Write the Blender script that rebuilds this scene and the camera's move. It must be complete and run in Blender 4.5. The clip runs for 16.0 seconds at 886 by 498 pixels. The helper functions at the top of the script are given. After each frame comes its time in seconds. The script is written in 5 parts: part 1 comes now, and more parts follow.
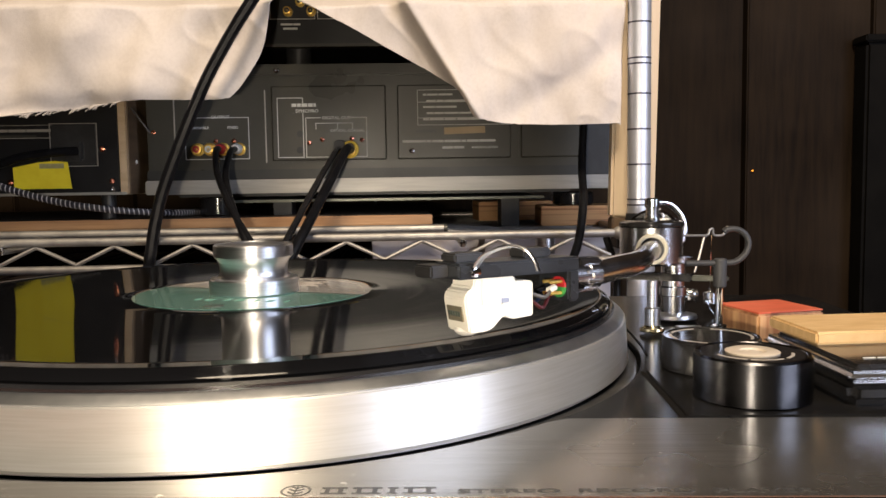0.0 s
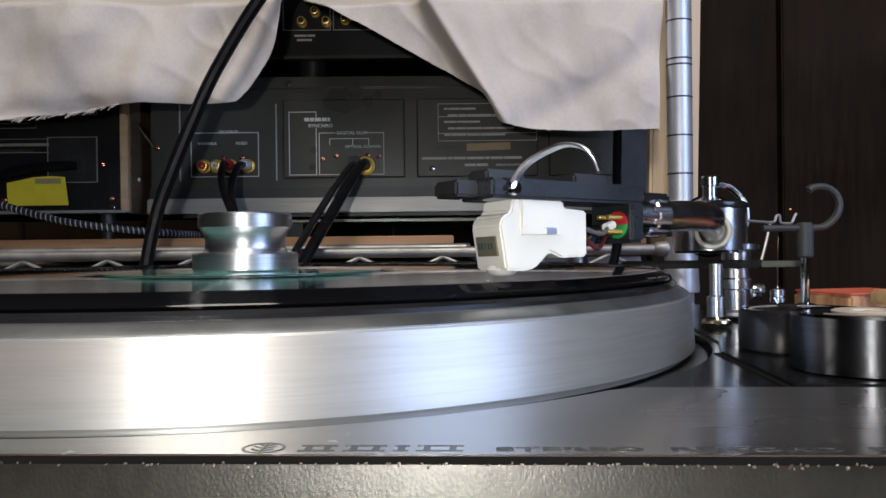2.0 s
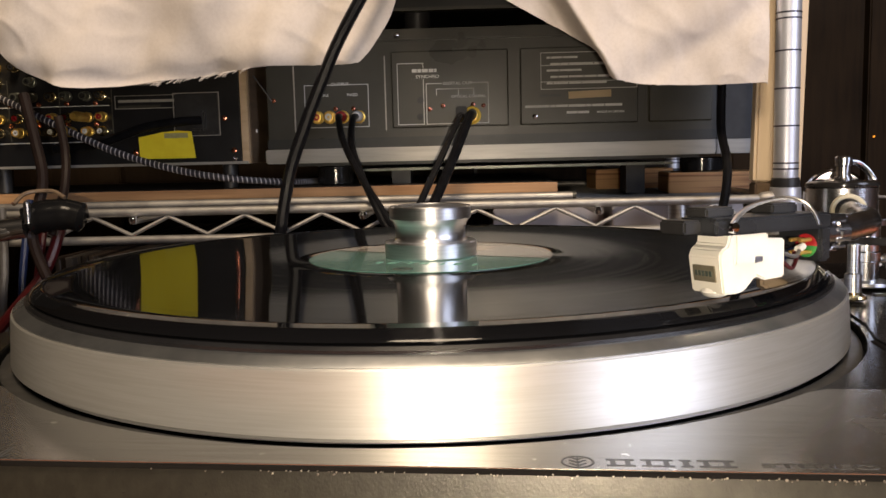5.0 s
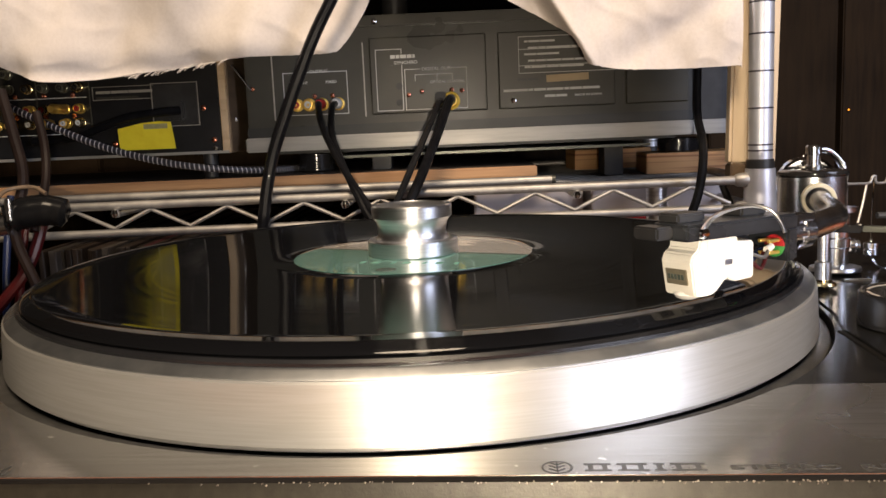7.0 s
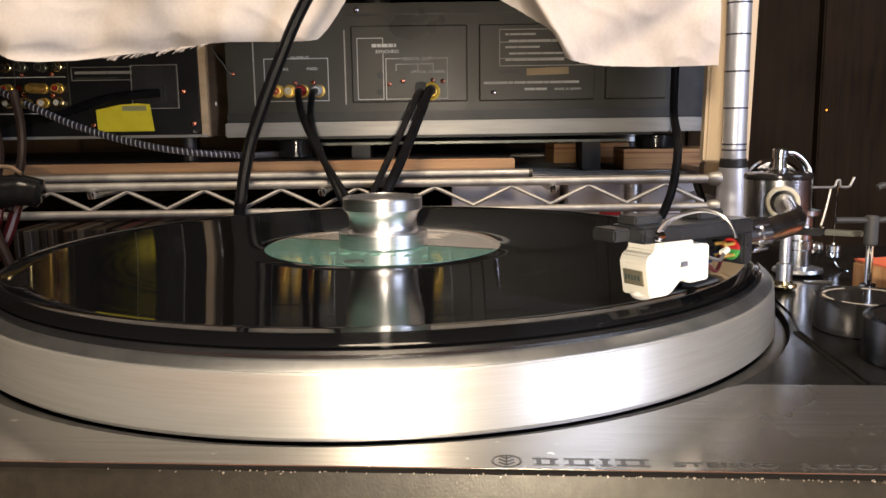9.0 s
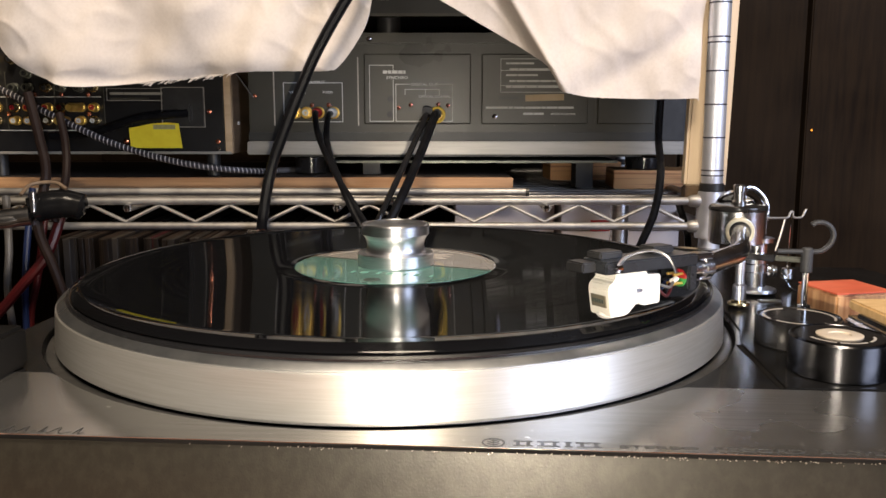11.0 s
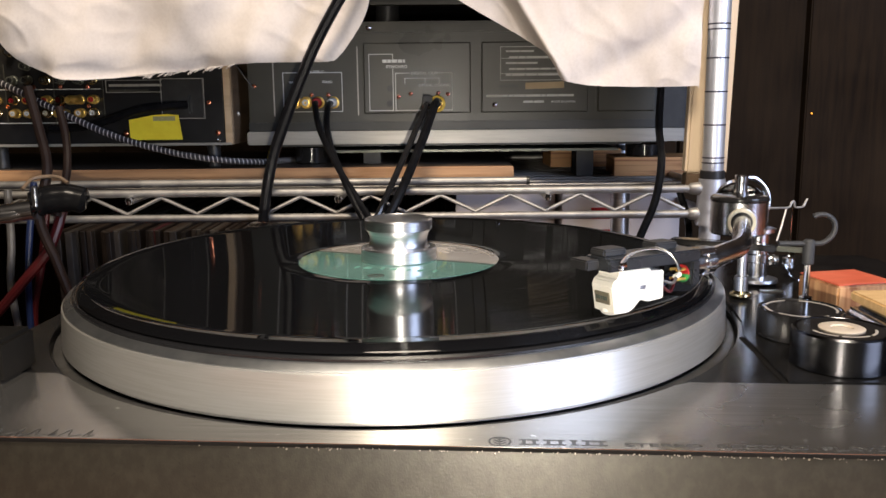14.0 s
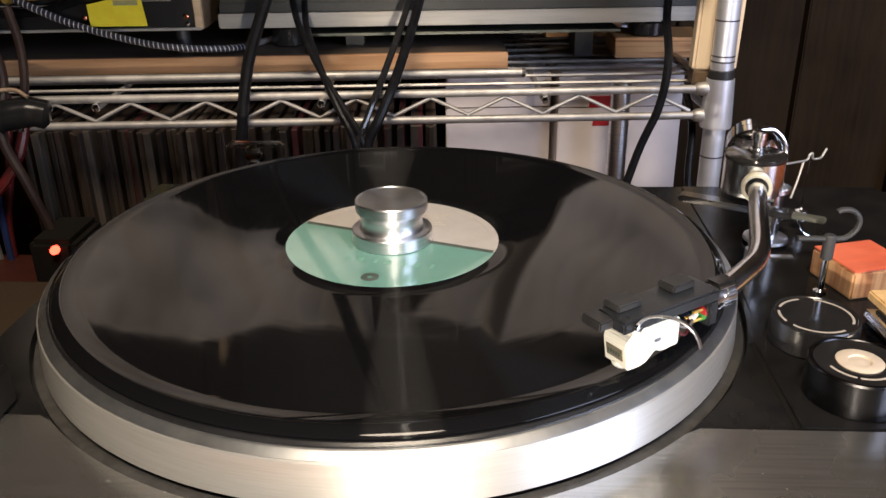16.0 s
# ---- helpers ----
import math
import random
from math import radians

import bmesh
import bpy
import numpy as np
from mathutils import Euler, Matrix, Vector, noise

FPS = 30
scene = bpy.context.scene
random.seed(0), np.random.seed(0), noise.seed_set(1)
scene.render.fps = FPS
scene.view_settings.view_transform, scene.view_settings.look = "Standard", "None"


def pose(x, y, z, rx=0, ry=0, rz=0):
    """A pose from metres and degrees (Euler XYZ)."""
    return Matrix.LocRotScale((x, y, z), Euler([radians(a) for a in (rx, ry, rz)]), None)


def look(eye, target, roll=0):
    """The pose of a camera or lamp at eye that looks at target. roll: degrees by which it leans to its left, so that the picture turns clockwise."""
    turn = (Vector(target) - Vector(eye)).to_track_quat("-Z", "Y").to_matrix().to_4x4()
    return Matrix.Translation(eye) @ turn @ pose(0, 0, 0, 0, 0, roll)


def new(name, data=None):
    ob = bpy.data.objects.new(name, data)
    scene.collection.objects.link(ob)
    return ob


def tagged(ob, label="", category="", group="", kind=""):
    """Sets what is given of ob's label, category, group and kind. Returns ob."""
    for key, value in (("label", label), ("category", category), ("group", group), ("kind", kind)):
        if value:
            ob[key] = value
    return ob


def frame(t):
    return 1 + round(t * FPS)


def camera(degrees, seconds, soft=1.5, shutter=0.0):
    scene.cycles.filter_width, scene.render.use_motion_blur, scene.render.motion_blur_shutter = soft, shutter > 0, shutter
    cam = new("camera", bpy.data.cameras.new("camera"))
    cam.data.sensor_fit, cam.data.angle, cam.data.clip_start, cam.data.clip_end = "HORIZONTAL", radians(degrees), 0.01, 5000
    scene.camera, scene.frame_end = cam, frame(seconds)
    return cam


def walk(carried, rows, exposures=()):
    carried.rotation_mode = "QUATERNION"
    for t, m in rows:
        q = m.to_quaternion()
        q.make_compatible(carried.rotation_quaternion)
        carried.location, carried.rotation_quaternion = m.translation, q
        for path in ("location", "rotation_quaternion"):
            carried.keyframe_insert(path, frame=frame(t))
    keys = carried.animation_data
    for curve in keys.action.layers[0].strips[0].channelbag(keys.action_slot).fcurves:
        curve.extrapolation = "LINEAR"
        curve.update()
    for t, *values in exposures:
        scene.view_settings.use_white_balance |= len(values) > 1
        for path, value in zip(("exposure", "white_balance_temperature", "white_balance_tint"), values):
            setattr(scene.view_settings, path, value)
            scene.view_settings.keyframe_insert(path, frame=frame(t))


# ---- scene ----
cam = camera(55.34, 16.0)
PATH = [
    (0.0, 0.0930, -0.3590, 0.0723, 85.15, 0.86, 1.76),
    (0.1, 0.0942, -0.3556, 0.0649, 84.94, 1.11, 2.04),
    (0.2, 0.0921, -0.3544, 0.0562, 84.96, 1.10, 2.02),
    (0.3, 0.0909, -0.3496, 0.0485, 84.77, 1.18, 2.02),
    (0.4, 0.0887, -0.3476, 0.0396, 84.72, 1.13, 1.94),
    (0.5, 0.0872, -0.3443, 0.0316, 84.66, 0.99, 1.91),
    (0.6, 0.0869, -0.3424, 0.0292, 84.48, 1.03, 1.90),
    (0.7, 0.0858, -0.3387, 0.0266, 84.44, 0.78, 1.80),
    (0.8, 0.0845, -0.3329, 0.0245, 84.43, 0.59, 1.74),
    (1.0, 0.0853, -0.3258, 0.0301, 84.96, 0.52, 1.81),
    (1.2, 0.0873, -0.3173, 0.0284, 86.27, 0.73, 2.07),
    (1.4, 0.0904, -0.3083, 0.0207, 87.58, 0.92, 2.42),
    (1.5, 0.0905, -0.3044, 0.0178, 88.10, 0.91, 2.55),
    (1.7, 0.0886, -0.3006, 0.0211, 89.06, 0.82, 2.72),
    (2.0, 0.0888, -0.3048, 0.0328, 89.74, 0.67, 3.09),
    (2.3, 0.0864, -0.3070, 0.0362, 90.05, 0.77, 3.45),
    (2.5, 0.0839, -0.3083, 0.0378, 89.99, 0.88, 3.74),
    (3.0, 0.0720, -0.3115, 0.0390, 88.98, 0.94, 4.36),
    (3.5, 0.0579, -0.3238, 0.0482, 88.12, 0.87, 5.27),
    (4.0, 0.0465, -0.3380, 0.0549, 86.59, 1.34, 6.40),
    (6.5, 0.0428, -0.3486, 0.0767, 81.54, 1.35, 5.83),
    (7.0, 0.0448, -0.3508, 0.0771, 81.68, 2.43, 4.89),
    (7.5, 0.0431, -0.3468, 0.0793, 81.46, 1.68, 4.54),
    (8.0, 0.0433, -0.3475, 0.0788, 81.00, 1.04, 4.52),
    (8.5, 0.0445, -0.3496, 0.0797, 80.83, 0.93, 4.58),
    (9.0, 0.0510, -0.3548, 0.0802, 80.77, 0.81, 3.98),
    (11.5, 0.0546, -0.4196, 0.1012, 80.86, -0.09, 4.36),
    (12.0, 0.0522, -0.4194, 0.1008, 79.72, 0.01, 4.44),
    (12.5, 0.0513, -0.4214, 0.1019, 79.45, 0.78, 4.15),
    (13.0, 0.0523, -0.4205, 0.1060, 79.45, 0.89, 3.98),
    (13.5, 0.0534, -0.4165, 0.1068, 79.63, 0.82, 4.24),
    (14.0, 0.0529, -0.4149, 0.1052, 79.68, 0.54, 4.13),
    (14.5, 0.0495, -0.4182, 0.1118, 79.51, 0.57, 3.84),
    (15.0, 0.0478, -0.4145, 0.1061, 79.06, 0.68, 3.78),
    (15.5, 0.0482, -0.4061, 0.1044, 76.44, 0.30, 3.30),
    (15.6, 0.0503, -0.3931, 0.1099, 75.20, 0.23, 3.28),
    (15.7, 0.0516, -0.3805, 0.1223, 73.27, 0.18, 3.07),
    (15.8, 0.0501, -0.3721, 0.1388, 71.16, 0.20, 2.94),
    (15.9, 0.0481, -0.3690, 0.1540, 69.42, 0.52, 2.93),
    (16.0, 0.0444, -0.3648, 0.1836, 65.82, 0.71, 2.92),
]
EXPOSURES = [(0.0, -0.07, 6850, 12), (0.5, -0.22, 6900, 14), (1.0, -0.52, 6000, 10), (1.5, -0.67, 5400, 10), (2.0, -0.78, 5500, 10), (2.5, -0.6, 5600, 10), (3.0, -0.52, 5900, 9), (3.5, -0.45, 7000, 14), (4.0, -0.42, 7100, 14), (7.0, -0.02, 7050, 14), (11.5, 0.08, 6450, 12), (15.5, 0.1, 6200, 12), (16.0, 0.23, 6450, 13)]
walk(cam, [(t, pose(x, y, z, rx, ry, rz)) for t, x, y, z, rx, ry, rz in PATH], EXPOSURES)

# ---- light ----
world = bpy.data.worlds.new("room_air")
scene.world = world
world.use_nodes = True
world.node_tree.nodes["Background"].inputs[0].default_value = (1.0, 0.86, 0.72, 1)
world.node_tree.nodes["Background"].inputs[1].default_value = 0.06


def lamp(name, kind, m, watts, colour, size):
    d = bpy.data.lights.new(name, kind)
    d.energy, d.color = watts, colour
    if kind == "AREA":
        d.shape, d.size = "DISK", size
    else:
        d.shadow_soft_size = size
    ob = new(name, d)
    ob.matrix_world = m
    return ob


# the small torch beside the lens and a cool lamp off to the side
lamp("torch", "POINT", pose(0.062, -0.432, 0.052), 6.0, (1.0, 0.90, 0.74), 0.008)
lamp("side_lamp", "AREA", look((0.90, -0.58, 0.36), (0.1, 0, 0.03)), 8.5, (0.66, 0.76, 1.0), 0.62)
# warm fill added overhead to lift the whole room; no such lamp is known
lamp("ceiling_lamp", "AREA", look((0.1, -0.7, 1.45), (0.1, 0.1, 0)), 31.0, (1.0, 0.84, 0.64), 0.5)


# ---- materials ----
def material(name, colour, rough=0.5, metal=0.0, second=None, scale=30.0, detail=4.0, stretch=(1, 1, 1), mix=(0.4, 0.65), bump=0.0, bump_scale=None,
             rough_var=0.0, aniso=0.0, coat=0.0, spec=0.5, bump_dist=0.0005, speck=None, vary=0.0, fine=0.0, mottle=None):
    m = bpy.data.materials.new(name)
    m.use_nodes = True
    nt = m.node_tree
    b = nt.nodes["Principled BSDF"]
    b.inputs["Base Color"].default_value = (*colour, 1)
    b.inputs["Roughness"].default_value = rough
    b.inputs["Metallic"].default_value = metal
    b.inputs["Specular IOR Level"].default_value = spec
    b.inputs["Coat Weight"].default_value = coat
    b.inputs["Coat Roughness"].default_value = 0.05
    b.inputs["Coat IOR"].default_value = 1.65

    def node(kind, **values):
        n = nt.nodes.new(kind)
        for key, value in values.items():
            n.inputs[key].default_value = value
        return n

    tex = node("ShaderNodeTexCoord")
    mapping = node("ShaderNodeMapping", Scale=stretch)
    nt.links.new(tex.outputs["Object"], mapping.inputs["Vector"])
    n1 = node("ShaderNodeTexNoise", Scale=scale, Detail=detail, Roughness=0.6)
    nt.links.new(mapping.outputs[0], n1.inputs["Vector"])
    colour_out = None
    if second:
        ramp = nt.nodes.new("ShaderNodeValToRGB")
        ramp.color_ramp.elements[0].position, ramp.color_ramp.elements[1].position = mix
        ramp.color_ramp.elements[0].color, ramp.color_ramp.elements[1].color = (*colour, 1), (*second, 1)
        nt.links.new(n1.outputs["Fac"], ramp.inputs[0])
        colour_out = ramp.outputs[0]
    if mottle:
        n3 = node("ShaderNodeTexNoise", Scale=mottle[1], Detail=3.0)
        nt.links.new(tex.outputs["Object"], n3.inputs["Vector"])
        mr = node("ShaderNodeMapRange", **{"From Min": 0.35, "From Max": 0.7, "To Min": 0.0, "To Max": mottle[2]})
        nt.links.new(n3.outputs["Fac"], mr.inputs[0])
        mx = nt.nodes.new("ShaderNodeMix")
        mx.data_type = "RGBA"
        nt.links.new(mr.outputs[0], mx.inputs["Factor"])
        mx.inputs[6].default_value = (*colour, 1)
        if colour_out:
            nt.links.new(colour_out, mx.inputs[6])
        mx.inputs[7].default_value = (*mottle[0], 1)
        colour_out = mx.outputs[2]
    if speck:
        n4 = node("ShaderNodeTexNoise", Scale=speck[1], Detail=2.0)
        nt.links.new(tex.outputs["Object"], n4.inputs["Vector"])
        mr = node("ShaderNodeMapRange", **{"From Min": speck[2], "From Max": speck[2] + 0.03})
        nt.links.new(n4.outputs["Fac"], mr.inputs[0])
        mx = nt.nodes.new("ShaderNodeMix")
        mx.data_type = "RGBA"
        nt.links.new(mr.outputs[0], mx.inputs["Factor"])
        mx.inputs[6].default_value = (*colour, 1)
        if colour_out:
            nt.links.new(colour_out, mx.inputs[6])
        mx.inputs[7].default_value = (*speck[0], 1)
        colour_out = mx.outputs[2]
    if vary:
        info = nt.nodes.new("ShaderNodeObjectInfo")
        mr = node("ShaderNodeMapRange", **{"To Min": 1 - vary, "To Max": 1 + vary})
        nt.links.new(info.outputs["Random"], mr.inputs[0])
        hs = nt.nodes.new("ShaderNodeHueSaturation")
        nt.links.new(mr.outputs[0], hs.inputs["Value"])
        hs.inputs["Color"].default_value = (*colour, 1)
        if colour_out:
            nt.links.new(colour_out, hs.inputs["Color"])
        colour_out = hs.outputs[0]
    if colour_out:
        nt.links.new(colour_out, b.inputs["Base Color"])
    if rough_var:
        n2 = node("ShaderNodeTexNoise", Scale=scale * 0.35, Detail=4.0)
        nt.links.new(tex.outputs["Object"], n2.inputs["Vector"])
        mr = node("ShaderNodeMapRange", **{"From Min": 0.3, "From Max": 0.7, "To Min": max(0.02, rough - rough_var), "To Max": rough + rough_var})
        nt.links.new(n2.outputs["Fac"], mr.inputs[0])
        nt.links.new(mr.outputs[0], b.inputs["Roughness"])
    if bump:
        nb = node("ShaderNodeTexNoise", Scale=bump_scale or scale, Detail=3.0)
        nt.links.new(mapping.outputs[0], nb.inputs["Vector"])
        bp = node("ShaderNodeBump", Strength=bump, Distance=bump_dist)
        nt.links.new(nb.outputs["Fac"], bp.inputs["Height"])
        nt.links.new(bp.outputs[0], b.inputs["Normal"])
    if aniso:
        b.inputs["Anisotropic Rotation"].default_value = 0.25
        b.inputs["Anisotropic"].default_value = aniso
        tg = nt.nodes.new("ShaderNodeTangent")
        tg.direction_type, tg.axis = "RADIAL", "Z"
        nt.links.new(tg.outputs[0], b.inputs["Tangent"])
    return m


M_platter = material("turned_aluminium", (0.80, 0.78, 0.74), 0.49, 0.82, (0.74, 0.72, 0.67), 40, 3, (1, 1, 30), bump=0.03, bump_scale=60, bump_dist=0.0002, aniso=0.86, rough_var=0.03)
M_ring = material("satin_rim", (0.50, 0.51, 0.51), 0.33, 0.95, (0.36, 0.375, 0.39), 60, 3, rough_var=0.06)
M_chrome = material("chrome", (0.82, 0.83, 0.85), 0.06, 1.0, (0.72, 0.72, 0.74), 80, 3, rough_var=0.03)
M_satin = material("satin_aluminium", (0.76, 0.77, 0.80), 0.34, 1.0, (0.62, 0.63, 0.66), 50, 3, (1, 1, 25), rough_var=0.05, aniso=0.5)
M_shelf_wire = material("plated_wire", (0.44, 0.42, 0.39), 0.52, 0.75, (0.33, 0.315, 0.295), 70, 4, rough_var=0.1)
M_plate = material("brushed_deck_plate", (0.46, 0.45, 0.43), 0.24, 0.92, (0.36, 0.35, 0.33), 25, 4, (1, 25, 1), rough_var=0.09, bump=0.05, bump_scale=50, bump_dist=0.0003,
                   speck=((0.85, 0.83, 0.78), 230, 0.695), mottle=((0.30, 0.29, 0.27), 14, 0.35))
M_front = material("hammered_grey_paint", (0.036, 0.033, 0.024), 0.34, 0.60, (0.050, 0.046, 0.034), 300, 4, (1, 1, 0.7), bump=0.25, bump_scale=1900, bump_dist=0.0002,
                   rough_var=0.015, speck=((0.022, 0.02, 0.017), 1100, 0.70), mottle=((0.026, 0.023, 0.017), 22, 0.35), spec=1.0)
M_chip = material("chipped_paint_edge", (0.40, 0.36, 0.30), 0.35, 0.6, (0.12, 0.10, 0.08), 300, 4, bump=0.7, bump_scale=500)
M_black = material("black_lacquer", (0.012, 0.012, 0.013), 0.16, 0.0, (0.02, 0.019, 0.018), 40, 4, rough_var=0.07, speck=((0.16, 0.15, 0.13), 240, 0.76))
M_deck = material("black_painted_deck", (0.007, 0.007, 0.0075), 0.19, 0.0, (0.012, 0.0115, 0.011), 40, 4, rough_var=0.06, speck=((0.10, 0.09, 0.08), 240, 0.77), spec=0.12)
M_housing = material("brushed_chrome", (0.86, 0.86, 0.88), 0.22, 1.0, (0.70, 0.70, 0.72), 60, 3, rough_var=0.05)
M_black_matt = material("black_plastic", (0.018, 0.018, 0.019), 0.45, 0.0, (0.03, 0.03, 0.031), 60, 4, rough_var=0.1)
M_rubber = material("black_rubber", (0.014, 0.014, 0.015), 0.42, 0.0, (0.024, 0.024, 0.025), 80, 3, rough_var=0.08)
M_mat = material("platter_mat", (0.009, 0.009, 0.010), 0.25, 0.0, (0.013, 0.013, 0.014), 60, 3)
M_cable = material("cable_sheath", (0.006, 0.006, 0.007), 0.30, 0.0, (0.010, 0.010, 0.011), 120, 3, bump=0.3, bump_scale=500, spec=0.09)
M_cable_brown = material("brown_cable", (0.014, 0.009, 0.008), 0.34, 0.0, (0.020, 0.013, 0.011), 90, 3, spec=0.12)
M_cable_red = material("red_cable", (0.055, 0.006, 0.007), 0.4, 0.0, (0.065, 0.005, 0.006), 90, 3)
M_cable_blue = material("blue_cable", (0.010, 0.018, 0.06), 0.4, 0.0, (0.010, 0.022, 0.08), 90, 3)
M_cable_white = material("white_cable", (0.08, 0.075, 0.075), 0.4, 0.0, (0.11, 0.105, 0.10), 90, 3)
M_teal = material("teal_label_paper", (0.15, 0.33, 0.28), 0.22, 0.0, (0.13, 0.29, 0.25), 60, 4, mottle=((0.19, 0.37, 0.32), 30, 0.5), coat=1.0)
M_cream = material("cream_label_paper", (0.52, 0.49, 0.46), 0.22, 0.0, (0.46, 0.43, 0.40), 60, 4, mottle=((0.56, 0.53, 0.49), 30, 0.5), coat=1.0)
M_ink = material("label_ink", (0.05, 0.07, 0.06), 0.6, 0.0, (0.08, 0.1, 0.09), 200, 3)
M_ink_soft = material("faded_ink", (0.14, 0.32, 0.26), 0.6, 0.0, (0.12, 0.28, 0.22), 200, 3)
M_ink_grey = material("grey_ink", (0.40, 0.36, 0.31), 0.6, 0.0, (0.34, 0.3, 0.26), 200, 3)
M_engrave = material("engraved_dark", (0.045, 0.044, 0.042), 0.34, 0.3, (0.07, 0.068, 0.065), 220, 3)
M_cart = material("ivory_cartridge_plastic", (0.85, 0.83, 0.75), 0.34, 0.0, (0.82, 0.79, 0.69), 70, 3, bump=0.05, bump_scale=300)
M_nameplate = material("dark_gold_plate", (0.26, 0.235, 0.17), 0.42, 0.4, (0.21, 0.19, 0.135), 200, 3)
M_shell = material("anodised_headshell", (0.026, 0.029, 0.034), 0.30, 0.4, (0.038, 0.042, 0.048), 120, 4, rough_var=0.08)
M_gold = material("gold_plating", (0.95, 0.66, 0.18), 0.40, 0.9, (0.85, 0.55, 0.13), 150, 3)
M_lacquer = material("gold_lacquer", (0.98, 0.68, 0.10), 0.40, 0.15, (0.92, 0.60, 0.08), 150, 3)
M_red = material("red_plastic", (0.45, 0.02, 0.025), 0.4, 0.0, (0.35, 0.015, 0.02), 150, 3)
M_green = material("green_plastic", (0.05, 0.32, 0.08), 0.4, 0.0, (0.03, 0.25, 0.06), 150, 3)
M_white = material("white_plastic", (0.75, 0.74, 0.70), 0.4, 0.0, (0.68, 0.66, 0.62), 150, 3)
M_yellow = material("yellow_tag_paper", (0.80, 0.66, 0.03), 0.55, 0.0, (0.74, 0.58, 0.02), 60, 3)
M_cd = material("grey_painted_steel", (0.044, 0.043, 0.036), 0.34, 0.0, (0.056, 0.054, 0.044), 25, 4, rough_var=0.10, mottle=((0.075, 0.069, 0.052), 9, 0.5), spec=0.45, speck=((0.13, 0.12, 0.1), 380, 0.74))
M_cd_dark = material("dark_painted_steel", (0.03, 0.031, 0.03), 0.4, 0.0, (0.04, 0.04, 0.038), 25, 4, rough_var=0.08)
M_ledge = material("silver_painted_ledge", (0.44, 0.42, 0.38), 0.38, 0.3, (0.36, 0.345, 0.31), 18, 4, (1, 12, 12), rough_var=0.08)
M_print = material("silk_screen_print", (0.66, 0.66, 0.62), 0.6, 0.0, (0.62, 0.62, 0.6), 300, 3)
M_tape = material("masking_tape", (0.52, 0.40, 0.24), 0.6, 0.0, (0.45, 0.34, 0.2), 60, 3)
M_amp = material("black_rear_panel", (0.010, 0.010, 0.011), 0.35, 0.0, (0.016, 0.016, 0.017), 40, 4, rough_var=0.08)
M_copper = material("copper_screw", (0.72, 0.30, 0.20), 0.25, 1.0, (0.55, 0.2, 0.14), 150, 3)
M_maple = material("pale_wood", (0.62, 0.46, 0.29), 0.5, 0.0, (0.52, 0.37, 0.22), 12, 5, (1, 14, 14), bump=0.15, bump_scale=40)
M_batten = material("pale_wood_upright", (0.74, 0.60, 0.43), 0.5, 0.0, (0.64, 0.50, 0.34), 12, 5, (5, 5, 0.5), bump=0.1, bump_scale=40, mottle=((0.60, 0.46, 0.31), 30, 0.3))
M_brownwood = material("brown_veneer", (0.17, 0.115, 0.07), 0.5, 0.0, (0.12, 0.08, 0.05), 12, 5, (14, 1, 14))
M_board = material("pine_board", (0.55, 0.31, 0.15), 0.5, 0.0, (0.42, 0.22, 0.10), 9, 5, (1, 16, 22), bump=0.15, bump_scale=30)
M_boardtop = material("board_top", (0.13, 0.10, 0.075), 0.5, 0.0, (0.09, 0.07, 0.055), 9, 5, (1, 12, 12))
M_ply = material("striped_softwood", (0.66, 0.36, 0.15), 0.55, 0.0, (0.36, 0.14, 0.05), 24, 1, (0.3, 0.3, 10), mix=(0.50, 0.62), bump=0.15, bump_scale=60)
M_block = material("grained_cedar", (0.62, 0.36, 0.18), 0.5, 0.0, (0.33, 0.14, 0.06), 26, 2, (7, 5, 0.6), mix=(0.42, 0.62), bump=0.15, bump_scale=60)
M_redtop = material("red_painted_wood", (0.62, 0.125, 0.06), 0.5, 0.0, (0.52, 0.10, 0.05), 30, 4, (1, 6, 1), mottle=((0.68, 0.17, 0.09), 60, 0.6))
M_slab = material("pale_cork_wood", (0.66, 0.44, 0.21), 0.55, 0.0, (0.56, 0.35, 0.15), 60, 5, (1, 4, 1), bump=0.2, bump_scale=200)
M_table = material("orange_varnished_wood", (0.29, 0.076, 0.015), 0.25, 0.0, (0.19, 0.043, 0.008), 9, 6, (1, 18, 14), coat=0.12, spec=0.3, rough_var=0.05, mottle=((0.31, 0.10, 0.028), 5, 0.5))
M_mahogany = material("mahogany_base", (0.042, 0.012, 0.008), 0.38, 0.0, (0.026, 0.008, 0.005), 10, 5, (1, 14, 14), spec=0.2)
M_cloth = material("cream_cotton", (0.74, 0.67, 0.61), 0.9, 0.0, (0.69, 0.62, 0.56), 400, 3, (1, 1, 1), bump=0.25, bump_scale=900, bump_dist=0.0004, mottle=((0.66, 0.58, 0.51), 14, 0.5), spec=0.1)
M_wall = material("dark_stained_board", (0.021, 0.0125, 0.0065), 0.66, 0.0, (0.010, 0.006, 0.0035), 9, 6, (14, 14, 1), bump=0.4, bump_scale=30, vary=0.25, rough_var=0.1, mottle=((0.045, 0.030, 0.019), 5, 0.8), spec=0.12)
M_room = material("room_wall_paint", (0.060, 0.046, 0.034), 0.8, 0.0, (0.045, 0.034, 0.025), 5, 4)
M_floor = material("floor_boards", (0.12, 0.07, 0.04), 0.45, 0.0, (0.08, 0.045, 0.025), 6, 5, (1, 12, 1))
